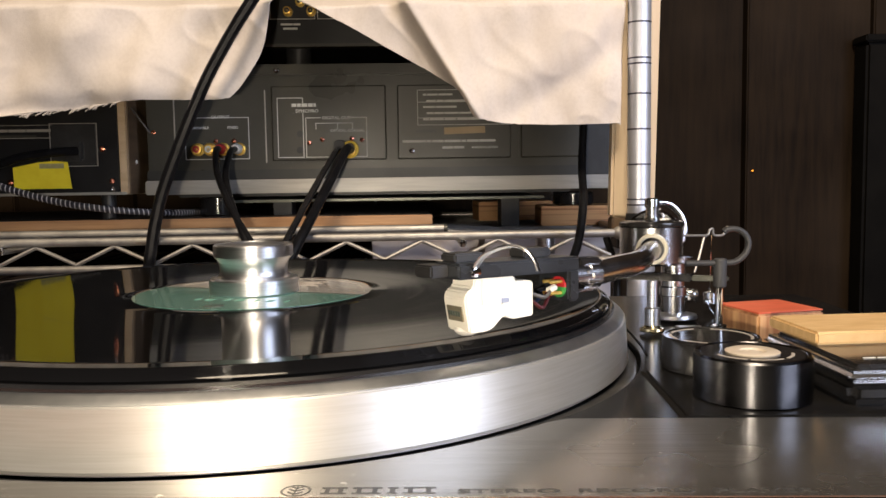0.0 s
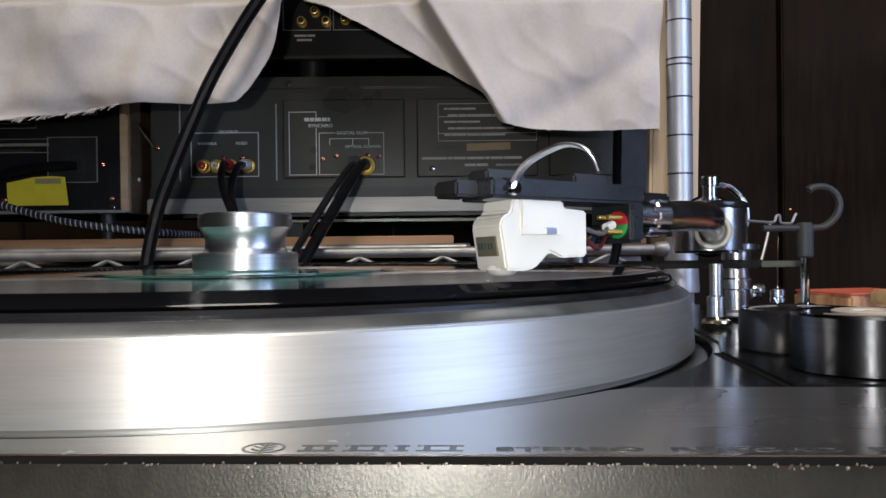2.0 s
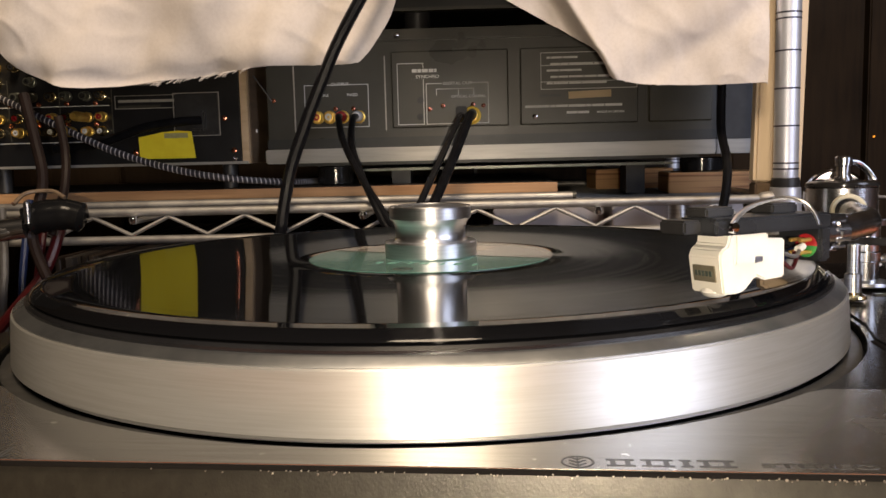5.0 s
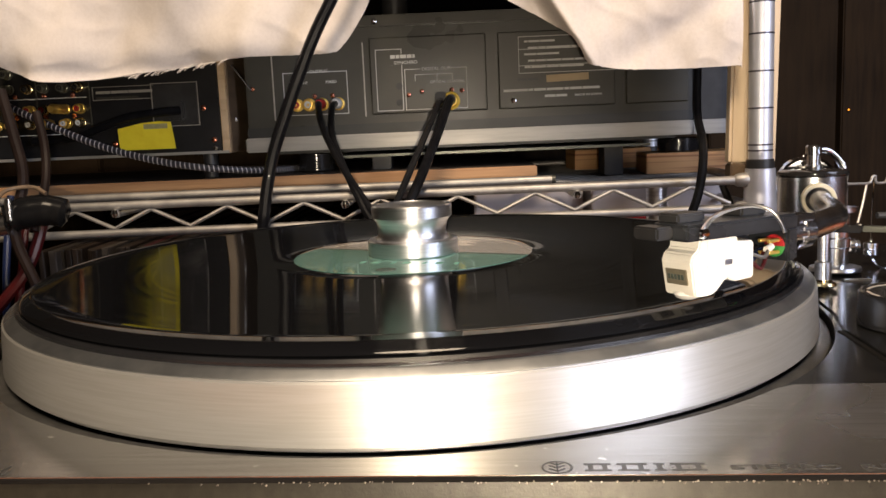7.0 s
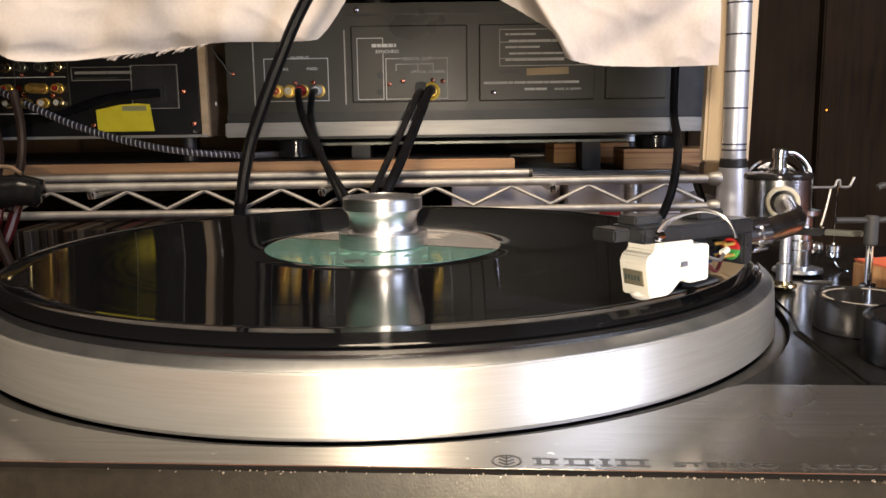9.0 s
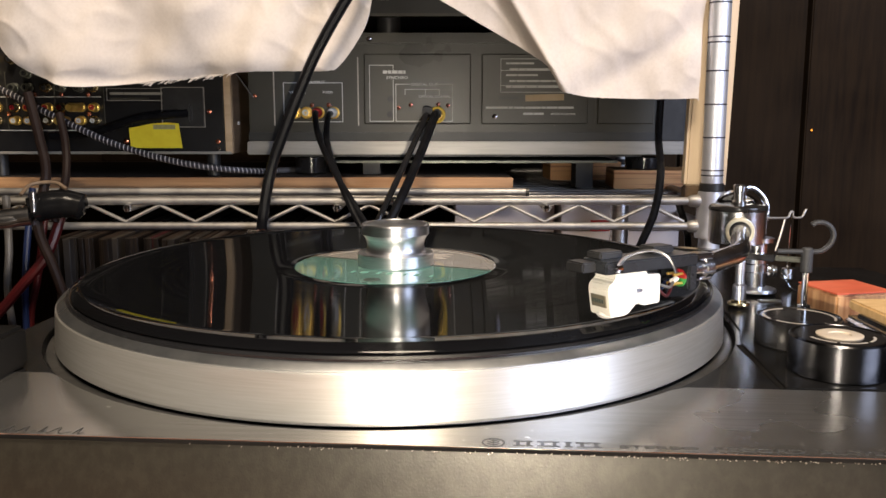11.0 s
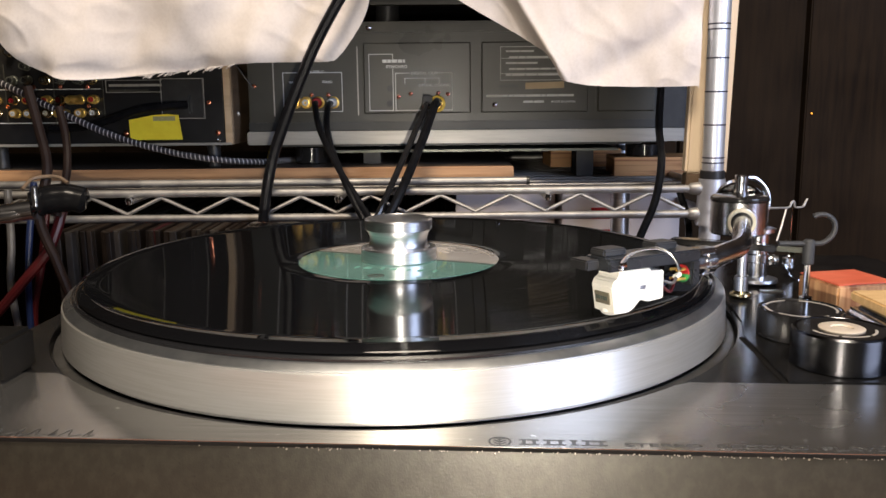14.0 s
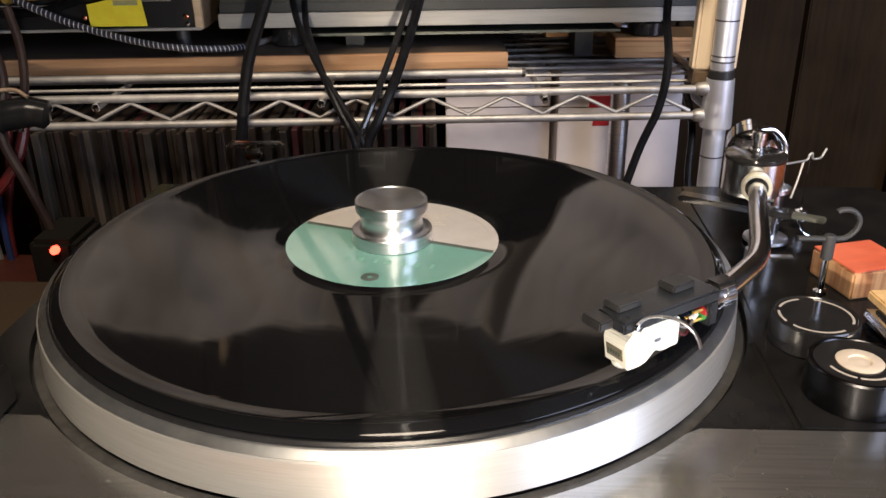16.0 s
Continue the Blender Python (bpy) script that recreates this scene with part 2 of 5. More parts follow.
M_card = material("pale_cardboard", (0.76, 0.70, 0.69), 0.6, 0.0, (0.70, 0.64, 0.63), 20, 4, mottle=((0.48, 0.42, 0.42), 10, 0.5))
M_post = material("grooved_chrome_post", (0.80, 0.82, 0.88), 0.45, 0.75, (0.74, 0.76, 0.82), 60, 3, rough_var=0.04)
M_groove = material("post_groove", (0.10, 0.10, 0.13), 0.4, 0.6, (0.07, 0.07, 0.09), 90, 3)
M_hook = material("grey_plastic_hook", (0.028, 0.029, 0.031), 0.58, 0.0, (0.042, 0.043, 0.046), 90, 3)
M_olive = material("olive_grey_metal", (0.16, 0.165, 0.135), 0.35, 0.5, (0.12, 0.125, 0.10), 90, 3)
M_brass = material("pale_brass", (0.70, 0.60, 0.36), 0.2, 1.0, (0.6, 0.5, 0.28), 120, 3)
M_ringwhite = material("cream_ring", (0.74, 0.71, 0.58), 0.3, 0.2, (0.68, 0.64, 0.5), 120, 3)
M_smoke = material("smoked_chrome", (0.70, 0.69, 0.70), 0.20, 1.0, (0.52, 0.50, 0.51), 60, 3, rough_var=0.05)
M_clear = material("clear_acrylic", (0.85, 0.85, 0.82), 0.08, 0.0)
M_clear.node_tree.nodes["Principled BSDF"].inputs["Transmission Weight"].default_value = 1.0
M_clear.node_tree.nodes["Principled BSDF"].inputs["IOR"].default_value = 1.3
M_cabinet = material("matt_black_cabinet", (0.005, 0.0045, 0.004), 0.7, 0.0, (0.008, 0.007, 0.006), 20, 4, spec=0.1)
M_led = material("red_led", (0.5, 0.02, 0.01), 0.4)
M_led.node_tree.nodes["Principled BSDF"].inputs["Emission Color"].default_value = (1.0, 0.06, 0.03, 1)
M_led.node_tree.nodes["Principled BSDF"].inputs["Emission Strength"].default_value = 6.0
M_led_orange = material("orange_led", (0.5, 0.2, 0.01), 0.4)
M_led_orange.node_tree.nodes["Principled BSDF"].inputs["Emission Color"].default_value = (1.0, 0.35, 0.03, 1)
M_led_orange.node_tree.nodes["Principled BSDF"].inputs["Emission Strength"].default_value = 1.6


def vinyl():
    """Black vinyl with concentric grooves, banded by track, as bump and gloss."""
    m = material("black_vinyl", (0.004, 0.004, 0.0045), 0.06, 0.0, spec=0.15)
    nt = m.node_tree
    b = nt.nodes["Principled BSDF"]
    tex = nt.nodes.new("ShaderNodeTexCoord")
    length = nt.nodes.new("ShaderNodeVectorMath")
    length.operation = "LENGTH"
    nt.links.new(tex.outputs["Object"], length.inputs[0])
    comb = nt.nodes.new("ShaderNodeCombineXYZ")
    nt.links.new(length.outputs["Value"], comb.inputs[0])
    n = nt.nodes.new("ShaderNodeTexNoise")
    n.inputs["Scale"].default_value, n.inputs["Detail"].default_value = 260, 4
    nt.links.new(comb.outputs[0], n.inputs["Vector"])
    mr = nt.nodes.new("ShaderNodeMapRange")
    mr.inputs["From Min"].default_value, mr.inputs["From Max"].default_value = 0.3, 0.7
    mr.inputs["To Min"].default_value, mr.inputs["To Max"].default_value = 0.02, 0.07
    nt.links.new(n.outputs["Fac"], mr.inputs[0])
    nt.links.new(mr.outputs[0], b.inputs["Roughness"])
    fine = nt.nodes.new("ShaderNodeTexNoise")
    fine.inputs["Scale"].default_value, fine.inputs["Detail"].default_value = 2600, 2
    nt.links.new(comb.outputs[0], fine.inputs["Vector"])
    bump = nt.nodes.new("ShaderNodeBump")
    bump.inputs["Strength"].default_value, bump.inputs["Distance"].default_value = 0.0008, 0.0001
    nt.links.new(fine.outputs["Fac"], bump.inputs["Height"])
    nt.links.new(bump.outputs[0], b.inputs["Normal"])
    # the groove walls throw a streak of light along the radius
    sheen = nt.nodes.new("ShaderNodeBsdfAnisotropic")
    sheen.inputs["Color"].default_value = (0.0035, 0.0035, 0.0035, 1)
    sheen.inputs["Roughness"].default_value = 0.34
    sheen.inputs["Anisotropy"].default_value = 0.97
    sheen.inputs["Rotation"].default_value = 0.0
    tg = nt.nodes.new("ShaderNodeTangent")
    tg.direction_type, tg.axis = "RADIAL", "Z"
    nt.links.new(tg.outputs[0], sheen.inputs["Tangent"])
    both = nt.nodes.new("ShaderNodeAddShader")
    nt.links.new(b.outputs[0], both.inputs[0])
    nt.links.new(sheen.outputs[0], both.inputs[1])
    nt.links.new(both.outputs[0], nt.nodes["Material Output"].inputs["Surface"])
    return m


M_vinyl = vinyl()


def braid():
    """Black and white helical braid, running along the cable's own u coordinate."""
    m = material("braided_sleeve", (0.02, 0.02, 0.022), 0.5)
    nt = m.node_tree
    b = nt.nodes["Principled BSDF"]
    tex = nt.nodes.new("ShaderNodeTexCoord")
    w = nt.nodes.new("ShaderNodeTexWave")
    w.wave_type, w.bands_direction = "BANDS", "DIAGONAL"
    w.inputs["Scale"].default_value = 1.0
    mp = nt.nodes.new("ShaderNodeMapping")
    mp.inputs["Scale"].default_value = (17.0, 0.628, 1)
    nt.links.new(tex.outputs["UV"], mp.inputs["Vector"])
    nt.links.new(mp.outputs[0], w.inputs["Vector"])
    ramp = nt.nodes.new("ShaderNodeValToRGB")
    ramp.color_ramp.elements[0].position, ramp.color_ramp.elements[1].position = 0.84, 0.94
    ramp.color_ramp.elements[0].color, ramp.color_ramp.elements[1].color = (0.02, 0.018, 0.025, 1), (0.60, 0.58, 0.58, 1)
    nt.links.new(w.outputs["Fac"], ramp.inputs[0])
    nt.links.new(ramp.outputs[0], b.inputs["Base Color"])
    return m


M_braid = braid()


# ---- builders ----
def finish(name, bm, mat, sharp=34):
    me = bpy.data.meshes.new(name)
    bm.normal_update()
    for f in bm.faces:
        f.smooth = True
    for e in bm.edges:
        if len(e.link_faces) == 2 and e.calc_face_angle(0) > radians(sharp):
            e.smooth = False
    bm.to_mesh(me)
    bm.free()
    me.materials.append(mat)
    return me


def part(name, bm, mat, parent, label="", m=None, sharp=34):
    ob = new(name, finish(name, bm, mat, sharp))
    ob.parent = parent
    if m is not None:
        ob.matrix_basis = m
    return tagged(ob, label)


def thing(name, label, category, m=None, group="", kind=""):
    ob = new(name)
    ob.empty_display_size = 0.02
    if m is not None:
        ob.matrix_world = m
    return tagged(ob, label, category, group, kind)


def solo(name, bm, mat, label, category, m=None, group="", kind="", sharp=34):
    ob = new(name, finish(name, bm, mat, sharp))
    if m is not None:
        ob.matrix_world = m
    return tagged(ob, label, category, group, kind)


def box(x0, x1, y0, y1, z0, z1, bevel=0.0006, segments=2, bm=None):
    b = bmesh.new()
    bmesh.ops.create_cube(b, size=1)
    for v in b.verts:
        v.co = Vector(((x0 + x1) / 2 + v.co.x * (x1 - x0), (y0 + y1) / 2 + v.co.y * (y1 - y0), (z0 + z1) / 2 + v.co.z * (z1 - z0)))
    if bevel:
        bmesh.ops.bevel(b, geom=list(b.edges), offset=bevel, segments=segments, affect="EDGES", clamp_overlap=True)
    return join(bm, b) if bm else b


def join(bm, other):
    me = bpy.data.meshes.new("tmp")
    other.to_mesh(me)
    other.free()
    bm.from_mesh(me)
    bpy.data.meshes.remove(me)
    return bm


def moved(bm, m):
    bm.transform(m)
    return bm


def lathe(profile, n=48):
    """Turns (radius, height) pairs round z."""
    bm = bmesh.new()
    rings = []
    for r, z in profile:
        if r < 1e-6:
            rings.append([bm.verts.new((0, 0, z))])
        else:
            rings.append([bm.verts.new((r * math.cos(2 * math.pi * k / n), r * math.sin(2 * math.pi * k / n), z)) for k in range(n)])
    for a, b in zip(rings, rings[1:]):
        for k in range(n):
            q = (k + 1) % n
            if len(a) == 1 and len(b) == 1:
                continue
            if len(a) == 1:
                bm.faces.new((a[0], b[q], b[k]))
            elif len(b) == 1:
                bm.faces.new((a[k], a[q], b[0]))
            else:
                bm.faces.new((a[k], a[q], b[q], b[k]))
    bmesh.ops.recalc_face_normals(bm, faces=list(bm.faces))
    return bm


def cylinder(r, z0, z1, bevel=0.0004, n=32):
    return lathe([(0, z0), (r - bevel, z0), (r, z0 + bevel), (r, z1 - bevel), (r - bevel, z1), (0, z1)], n)


def smooth_path(pts, steps=8):
    """A Catmull-Rom line through the points."""
    p = [Vector(q) for q in pts]
    p = [2 * p[0] - p[1]] + p + [2 * p[-1] - p[-2]]
    out = []
    for i in range(1, len(p) - 2):
        a, b, c, d = p[i - 1:i + 3]
        for s in range(steps):
            t = s / steps
            out.append(0.5 * ((2 * b) + (c - a) * t + (2 * a - 5 * b + 4 * c - d) * t * t + (3 * b - a - 3 * c + d) * t ** 3))
    out.append(p[-2])
    return out


def tube(pts, r, n=10, steps=8, flat=1.0, smooth=True, uv=False):
    """A round or flattened tube along a line."""
    line = smooth_path(pts, steps) if smooth else [Vector(q) for q in pts]
    bm = bmesh.new()
    layer = bm.loops.layers.uv.new("UVMap") if uv else None
    rings, up, far = [], Vector((0, 0, 1)), [0.0]
    for i, q in enumerate(line):
        d = (line[min(i + 1, len(line) - 1)] - line[max(i - 1, 0)]).normalized()
        if i == 0:
            up = Vector((0, 0, 1)) if abs(d.z) < 0.9 else Vector((0, 1, 0))
        side = d.cross(up).normalized()
        up = side.cross(d).normalized()
        rad = r[i * (len(r) - 1) // max(1, len(line) - 1)] if isinstance(r, (list, tuple)) else r
        rings.append([bm.verts.new(q + rad * (math.cos(2 * math.pi * k / n) * side + flat * math.sin(2 * math.pi * k / n) * up)) for k in range(n)])
        if i:
            far.append(far[-1] + (q - line[i - 1]).length)
    for i, (a, b) in enumerate(zip(rings, rings[1:])):
        for k in range(n):
            f = bm.faces.new((a[k], a[(k + 1) % n], b[(k + 1) % n], b[k]))
            if uv:
                for lp, (u, v) in zip(f.loops, ((far[i], k), (far[i], k + 1), (far[i + 1], k + 1), (far[i + 1], k))):
                    lp[layer].uv = (u * 10, v / n)
    bm.faces.new(rings[0][::-1])
    bm.faces.new(rings[-1])
    bmesh.ops.recalc_face_normals(bm, faces=list(bm.faces))
    return bm


def torus(R, r, n=40, k=10, start=0.0, end=360.0, flat=1.0):
    pts = [(R * math.cos(radians(start + (end - start) * i / n)), R * math.sin(radians(start + (end - start) * i / n)), 0) for i in range(n + 1)]
    return tube(pts, r, k, smooth=False, flat=flat)


def extrude(outline, z0, z1, bevel=0.0):
    """A prism over a flat outline of (x, y)."""
    bm = bmesh.new()
    low, high = [bm.verts.new((x, y, z0)) for x, y in outline], [bm.verts.new((x, y, z1)) for x, y in outline]
    bm.faces.new(low[::-1]), bm.faces.new(high)
    for k in range(len(outline)):
        q = (k + 1) % len(outline)
        bm.faces.new((low[k], low[q], high[q], high[k]))
    bmesh.ops.recalc_face_normals(bm, faces=list(bm.faces))
    if bevel:
        bmesh.ops.bevel(bm, geom=list(bm.edges), offset=bevel, segments=2, affect="EDGES", clamp_overlap=True)
    return bm


def lettering(words, size, stretch=1.0, depth=0.00008):
    """Raised letters in the x, y plane, from the left end of the base line."""
    c = bpy.data.curves.new("words", "FONT")
    c.body, c.size, c.extrude, c.offset = words, size, depth, size * 0.018
    ob = new("words", c)
    me = bpy.data.meshes.new_from_object(ob)
    bpy.data.objects.remove(ob)
    bm = bmesh.new()
    bm.from_mesh(me)
    bpy.data.meshes.remove(me)
    bm.transform(Matrix.Diagonal((stretch, 1, 1, 1)))
    return bm


def frame_line(x0, x1, z0, z1, w=0.0006, y=0.0, gaps=()):
    """A thin printed rectangle on an upright panel that faces -y."""
    bm = bmesh.new()
    for a, b, c, d in ((x0, x1, z0, z0 + w), (x0, x1, z1 - w, z1), (x0, x0 + w, z0 + w, z1 - w), (x1 - w, x1, z0 + w, z1 - w)):
        box(a, b, y - 0.00025, y + 0.0004, c, d, 0, bm=bm)
    return bm


def bars(x, z, widths, h, y=0.0, gap=0.0006):
    """Unreadable small print as plain bars."""
    bm = bmesh.new()
    for w in widths:
        box(x, x + w, y - 0.00025, y + 0.0004, z, z + h, 0, bm=bm)
        x += w + gap
    return bm


UPRIGHT = pose(0, 0, 0, 90, 0, 0)

# ---- room ----
BACK = pose(-0.0018, 0.2681, -0.0142, 0, 0, 4.13) @ Matrix.Scale(1.0288, 4)
SIDE = pose(0.0005, 0.0140, -0.0142, 0, 0, 0.63) @ Matrix.Scale(1.0288, 4)
FLOOR = -0.78
solo("floor", box(-2.2, 2.2, -2.4, 1.4, FLOOR - 0.05, FLOOR, 0), M_floor, "dark wooden floor of the room", "floor", kind="structure")
solo("ceiling", box(-2.2, 2.2, -2.4, 1.4, 1.55, 1.60, 0), M_room, "plain beige ceiling of the room", "ceiling", kind="structure")
solo("wall_west", box(-2.2, -2.15, -2.4, 1.4, FLOOR, 1.55, 0), M_room, "plain beige room wall", "wall", kind="structure")
solo("wall_east", box(2.15, 2.2, -2.4, 1.4, FLOOR, 1.55, 0), M_room, "plain beige room wall", "wall", kind="structure")
solo("wall_south", box(-2.15, 2.15, -2.4, -2.35, FLOOR, 1.55, 0), M_room, "plain beige room wall", "wall", kind="structure")
wall = solo("wall_north", box(-2.15, 2.15, 0.86, 0.92, FLOOR, 1.55, 0), M_black_matt, "dark wooden wall behind the shelf, vertical boards", "wall", kind="structure")
x = -2.15
edges = [0.475 - 0.172 * k for k in range(0, 16)][::-1] + [0.475 + 0.172 * k for k in range(1, 10)]
for a, b in zip(edges, edges[1:]):
    dy = random.uniform(-0.002, 0.002)
    part("plank", box(a + 0.003, b - 0.003, 0.835 + dy, 0.862, FLOOR, 1.55, 0.002), M_wall, wall)

# ---- table ----
table = thing("table", "orange varnished wooden table under the record player", "table")
part("tabletop", box(-0.180, 0.66, -0.272, 0.195, -0.0560, -0.0262, 0.002), M_table, table)
for lx in (-0.150, 0.62):
    for ly in (-0.22, 0.160):
        part("leg", box(lx - 0.025, lx + 0.025, ly - 0.025, ly + 0.025, FLOOR, -0.0560, 0.002), M_table, table)

side_unit = thing("side_cabinet", "low dark wooden cabinet standing beside the table", "cabinet")
part("top_board", box(-0.62, -0.186, -0.30, 0.120, -0.075, -0.060, 0.002), M_wall, side_unit)
part("back_rail", box(-0.60, -0.190, 0.1215, 0.23, -0.108, -0.092, 0.001), M_mahogany, side_unit, "dark wooden rail")
part("body", box(-0.61, -0.196, -0.29, 0.112, FLOOR, -0.0752, 0.002), M_black_matt, side_unit)

# ---- record player ----
player = thing("record_player", "silver and black record player with a grey hammered front", "record player")
part("base", box(-0.1665, 0.288, -0.1742, 0.141, -0.0262, -0.0202, 0.0008), M_mahogany, player, "dark mahogany base strip")
R_HOLE, Y_BACK = 0.1625, -0.1110


def deck_with_hole(x0, x1, y0, y1, z0, z1, r, n=160):
    """A rectangular sheet with a round hole about the origin."""
    bm = bmesh.new()
    loops = []
    for z in (z0, z1):
        inner, outer = [], []
        for k in range(n):
            c, s = math.cos(2 * math.pi * k / n), math.sin(2 * math.pi * k / n)
            d = min((x1 if c > 0 else x0) / c if abs(c) > 1e-9 else 9, (y1 if s > 0 else y0) / s if abs(s) > 1e-9 else 9)
            inner.append(bm.verts.new((r * c, r * s, z)))
            outer.append(bm.verts.new((max(r + 0.001, d) * c, max(r + 0.001, d) * s, z)))
        loops.append((inner, outer))
    (i0, o0), (i1, o1) = loops
    for k in range(n):
        q = (k + 1) % n
        for a, b in ((i1, o1), (o1, o0), (o0, i0), (i0, i1)):
            bm.faces.new((a[k], a[q], b[q], b[k]))
    bmesh.ops.recalc_face_normals(bm, faces=list(bm.faces))
    return bm


plinth = deck_with_hole(-0.1685, 0.291, -0.172, 0.1435, -0.0202, -0.0012, R_HOLE + 0.002)
for v in plinth.verts:
    if v.co.y < -0.171 and v.co.z < -0.01:
        v.co.y -= 0.0036  # the front is leaned out a little towards its foot to catch the torch's highlight
part("plinth", plinth, M_front, player, "grey hammered metal plinth")
part("black_deck", deck_with_hole(-0.1680, 0.2905, -0.1695, 0.1430, -0.0066, -0.0004, R_HOLE), M_deck, player, "glossy black deck")
part("well", lathe([(0, -0.0200), (R_HOLE + 0.0015, -0.0200), (R_HOLE + 0.0015, -0.0072), (0, -0.0072)], 96), M_rubber, player, "black well under the platter")
# added ring whose grey stands in for the reflection in the platter's gap
part("gap_ring", lathe([(0.1562, -0.0040), (0.1610, -0.0040), (0.1610, -0.0026), (0.1600, -0.0022), (0.1562, -0.0022)], 120), M_engrave, player, "added grey ring under the platter edge, for the gap's reflection")
a0 = math.asin(-Y_BACK / R_HOLE)
arc = [(R_HOLE * math.cos(a), -R_HOLE * math.sin(a)) for a in np.linspace(a0 + 0.03, math.pi - a0 - 0.03, 90)]
outline = [(-0.1680, -0.1727), (0.2905, -0.1727), (0.2905, Y_BACK), (arc[0][0] + 0.006, Y_BACK)] + arc + [(arc[-1][0] - 0.006, Y_BACK), (-0.1680, Y_BACK)]
part("front_plate", extrude(outline, -0.0016, 0.0), M_plate, player, "brushed silver front plate with worn specks")
# added black strip covers the plate's front face, which would mirror the orange table
part("edge_lip", box(-0.1680, 0.2905, -0.17300, -0.1700, -0.0016, -0.00030, 0.0002), M_cabinet, player, "black strip added over the front plate's edge to hide its reflection")
chips = bmesh.new()
for k in range(170):
    cx = random.triangular(-0.05, 0.28, 0.13)
    w = random.uniform(0.0001, 0.0004)
    zc = -0.0013 - abs(random.gauss(0, 0.0004))
    join(chips, moved(box(-w / 2, w / 2, -0.0002, 0.0003, -0.0002, 0.0002, 0.00006, 1), pose(cx, -0.1730, zc, 0, random.uniform(0, 90), 0)))
tagged(part("chipped_edge", chips, M_chip, player, "chipped paint along the front edge"), kind="stuff")
# emblem and name as plain shapes, and the words beside them
emblem = moved(torus(0.0033, 0.00030, 32, 6, flat=0.2), pose(0.0517, -0.1686, 0.00003))
box(0.0515, 0.0519, -0.1717, -0.1655, -0.0004, 0.00008, 0, bm=emblem)
for s in (-1, 1):
    for k in range(3):
        join(emblem, moved(box(0, 0.0023, -0.0002, 0.0002, -0.0004, 0.00008, 0), pose(0.0517, -0.1708 + 0.0018 * k, 0, 0, 0, 90 - s * 50)))
part("emblem", emblem, M_engrave, player, "dark round leaf emblem")
for x0, w in ((0.0577, 0.0060), (0.0650, 0.0068), (0.0731, 0.0025), (0.0768, 0.0076)):
    stroke = bmesh.new()
    for a, b, c, d in (((0, w, 0, 0.0007), (0, w, 0.0034, 0.0041), (w * 0.5 - 0.0006, w * 0.5 + 0.0006, 0.0007, 0.0034)) if w < 0.003 else ((0, w, 0, 0.0007), (0, w, 0.0034, 0.0041), (w * 0.15, w * 0.15 + 0.0011, 0.0007, 0.0034), (w * 0.85 - 0.0011, w * 0.85, 0.0007, 0.0034))):
        box(a, b, c, d, -0.0004, 0.00008, 0, bm=stroke)
    part("mark_stroke", moved(stroke, pose(x0, -0.1708, 0)), M_engrave, player, "dark plain shape of the maker's mark")
part("lettering", moved(lettering("STEREO  RECORD  PLAYER", 0.0034, 2.00), pose(0.0895, -0.1704, 0.00001)), M_engrave, player, "engraved dark lettering")
script = bmesh.new()
x0 = -0.112
for w in (0.008, 0.003, 0.006, 0.002, 0.007, 0.003):
    join(script, tube([(x0, -0.1717, 0.0001), (x0 + w * 0.3, -0.1662, 0.0001), (x0 + w * 0.5, -0.1712, 0.0001), (x0 + w, -0.1697, 0.0001)], 0.00018, 5, 4, flat=0.5))
    x0 += w + 0.0012
part("script_mark", script, M_engrave, player, "faint dark handwriting-style strokes")

PLAT = 0.0242  # height of the record's face
platter = part("platter", lathe([(0, -0.0018), (0.1548, -0.0018), (0.1552, -0.0004), (0.1568, -0.0003), (0.1574, 0.0003), (0.1573, 0.0012), (0.1565, 0.0148), (0.1563, 0.0161), (0.1555, 0.0166), (0.1500, 0.0180), (0, 0.0180)], 160), M_platter, player,
               "turned aluminium platter")
part("rim_ring", lathe([(0.1500, 0.0178), (0.1555, 0.0165), (0.1557, 0.0169), (0.1550, 0.0175), (0.1528, 0.0188), (0.1523, 0.0191), (0.1500, 0.0191)], 160), M_ring, platter, "grey bevelled rim")
part("mat", lathe([(0, 0.0180), (0.1500, 0.0189), (0.1519, 0.0191), (0.1520, 0.0201), (0.1511, 0.0209), (0.1470, 0.0211), (0.1420, 0.0219), (0, 0.0219)], 128), M_mat, platter, "black rubber mat")
part("spindle", cylinder(0.0036, 0.0180, 0.0276, 0.001, 24), M_chrome, platter)
# dark corner block and lid hinge on the deck
lid = part("corner_block", box(-0.1675, -0.1340, -0.1262, -0.1015, 0.0, 0.0165, 0.0016), M_cabinet, player, "black plastic corner block")
part("edge_strip", box(-0.1368, -0.1363, -0.1268, -0.1258, 0.0005, 0.0160, 0.0002), M_chrome, lid)
for hx in (-0.115,):
    hinge = part("hinge", box(hx - 0.020, hx + 0.020, 0.180, 0.192, -0.0180, 0.0145, 0.002), M_clear, player, "clear lid hinge with a chrome screw")
    part("hinge_bracket", box(hx - 0.014, hx + 0.014, 0.120, 0.191, -0.0215, -0.0178, 0.0008), M_black_matt, player, "black hinge bracket")
    part("hinge_screw", moved(lathe([(0, 0), (0.006, 0), (0.0055, 0.002), (0, 0.0035)], 20), pose(hx, 0.180, 0.0088, 90)), M_chrome, hinge)
    part("hinge_screw", moved(lathe([(0, 0), (0.004, 0), (0.0035, 0.0015), (0, 0.0025)], 20), pose(hx, 0.180, 0.0005, 90)), M_chrome, hinge)
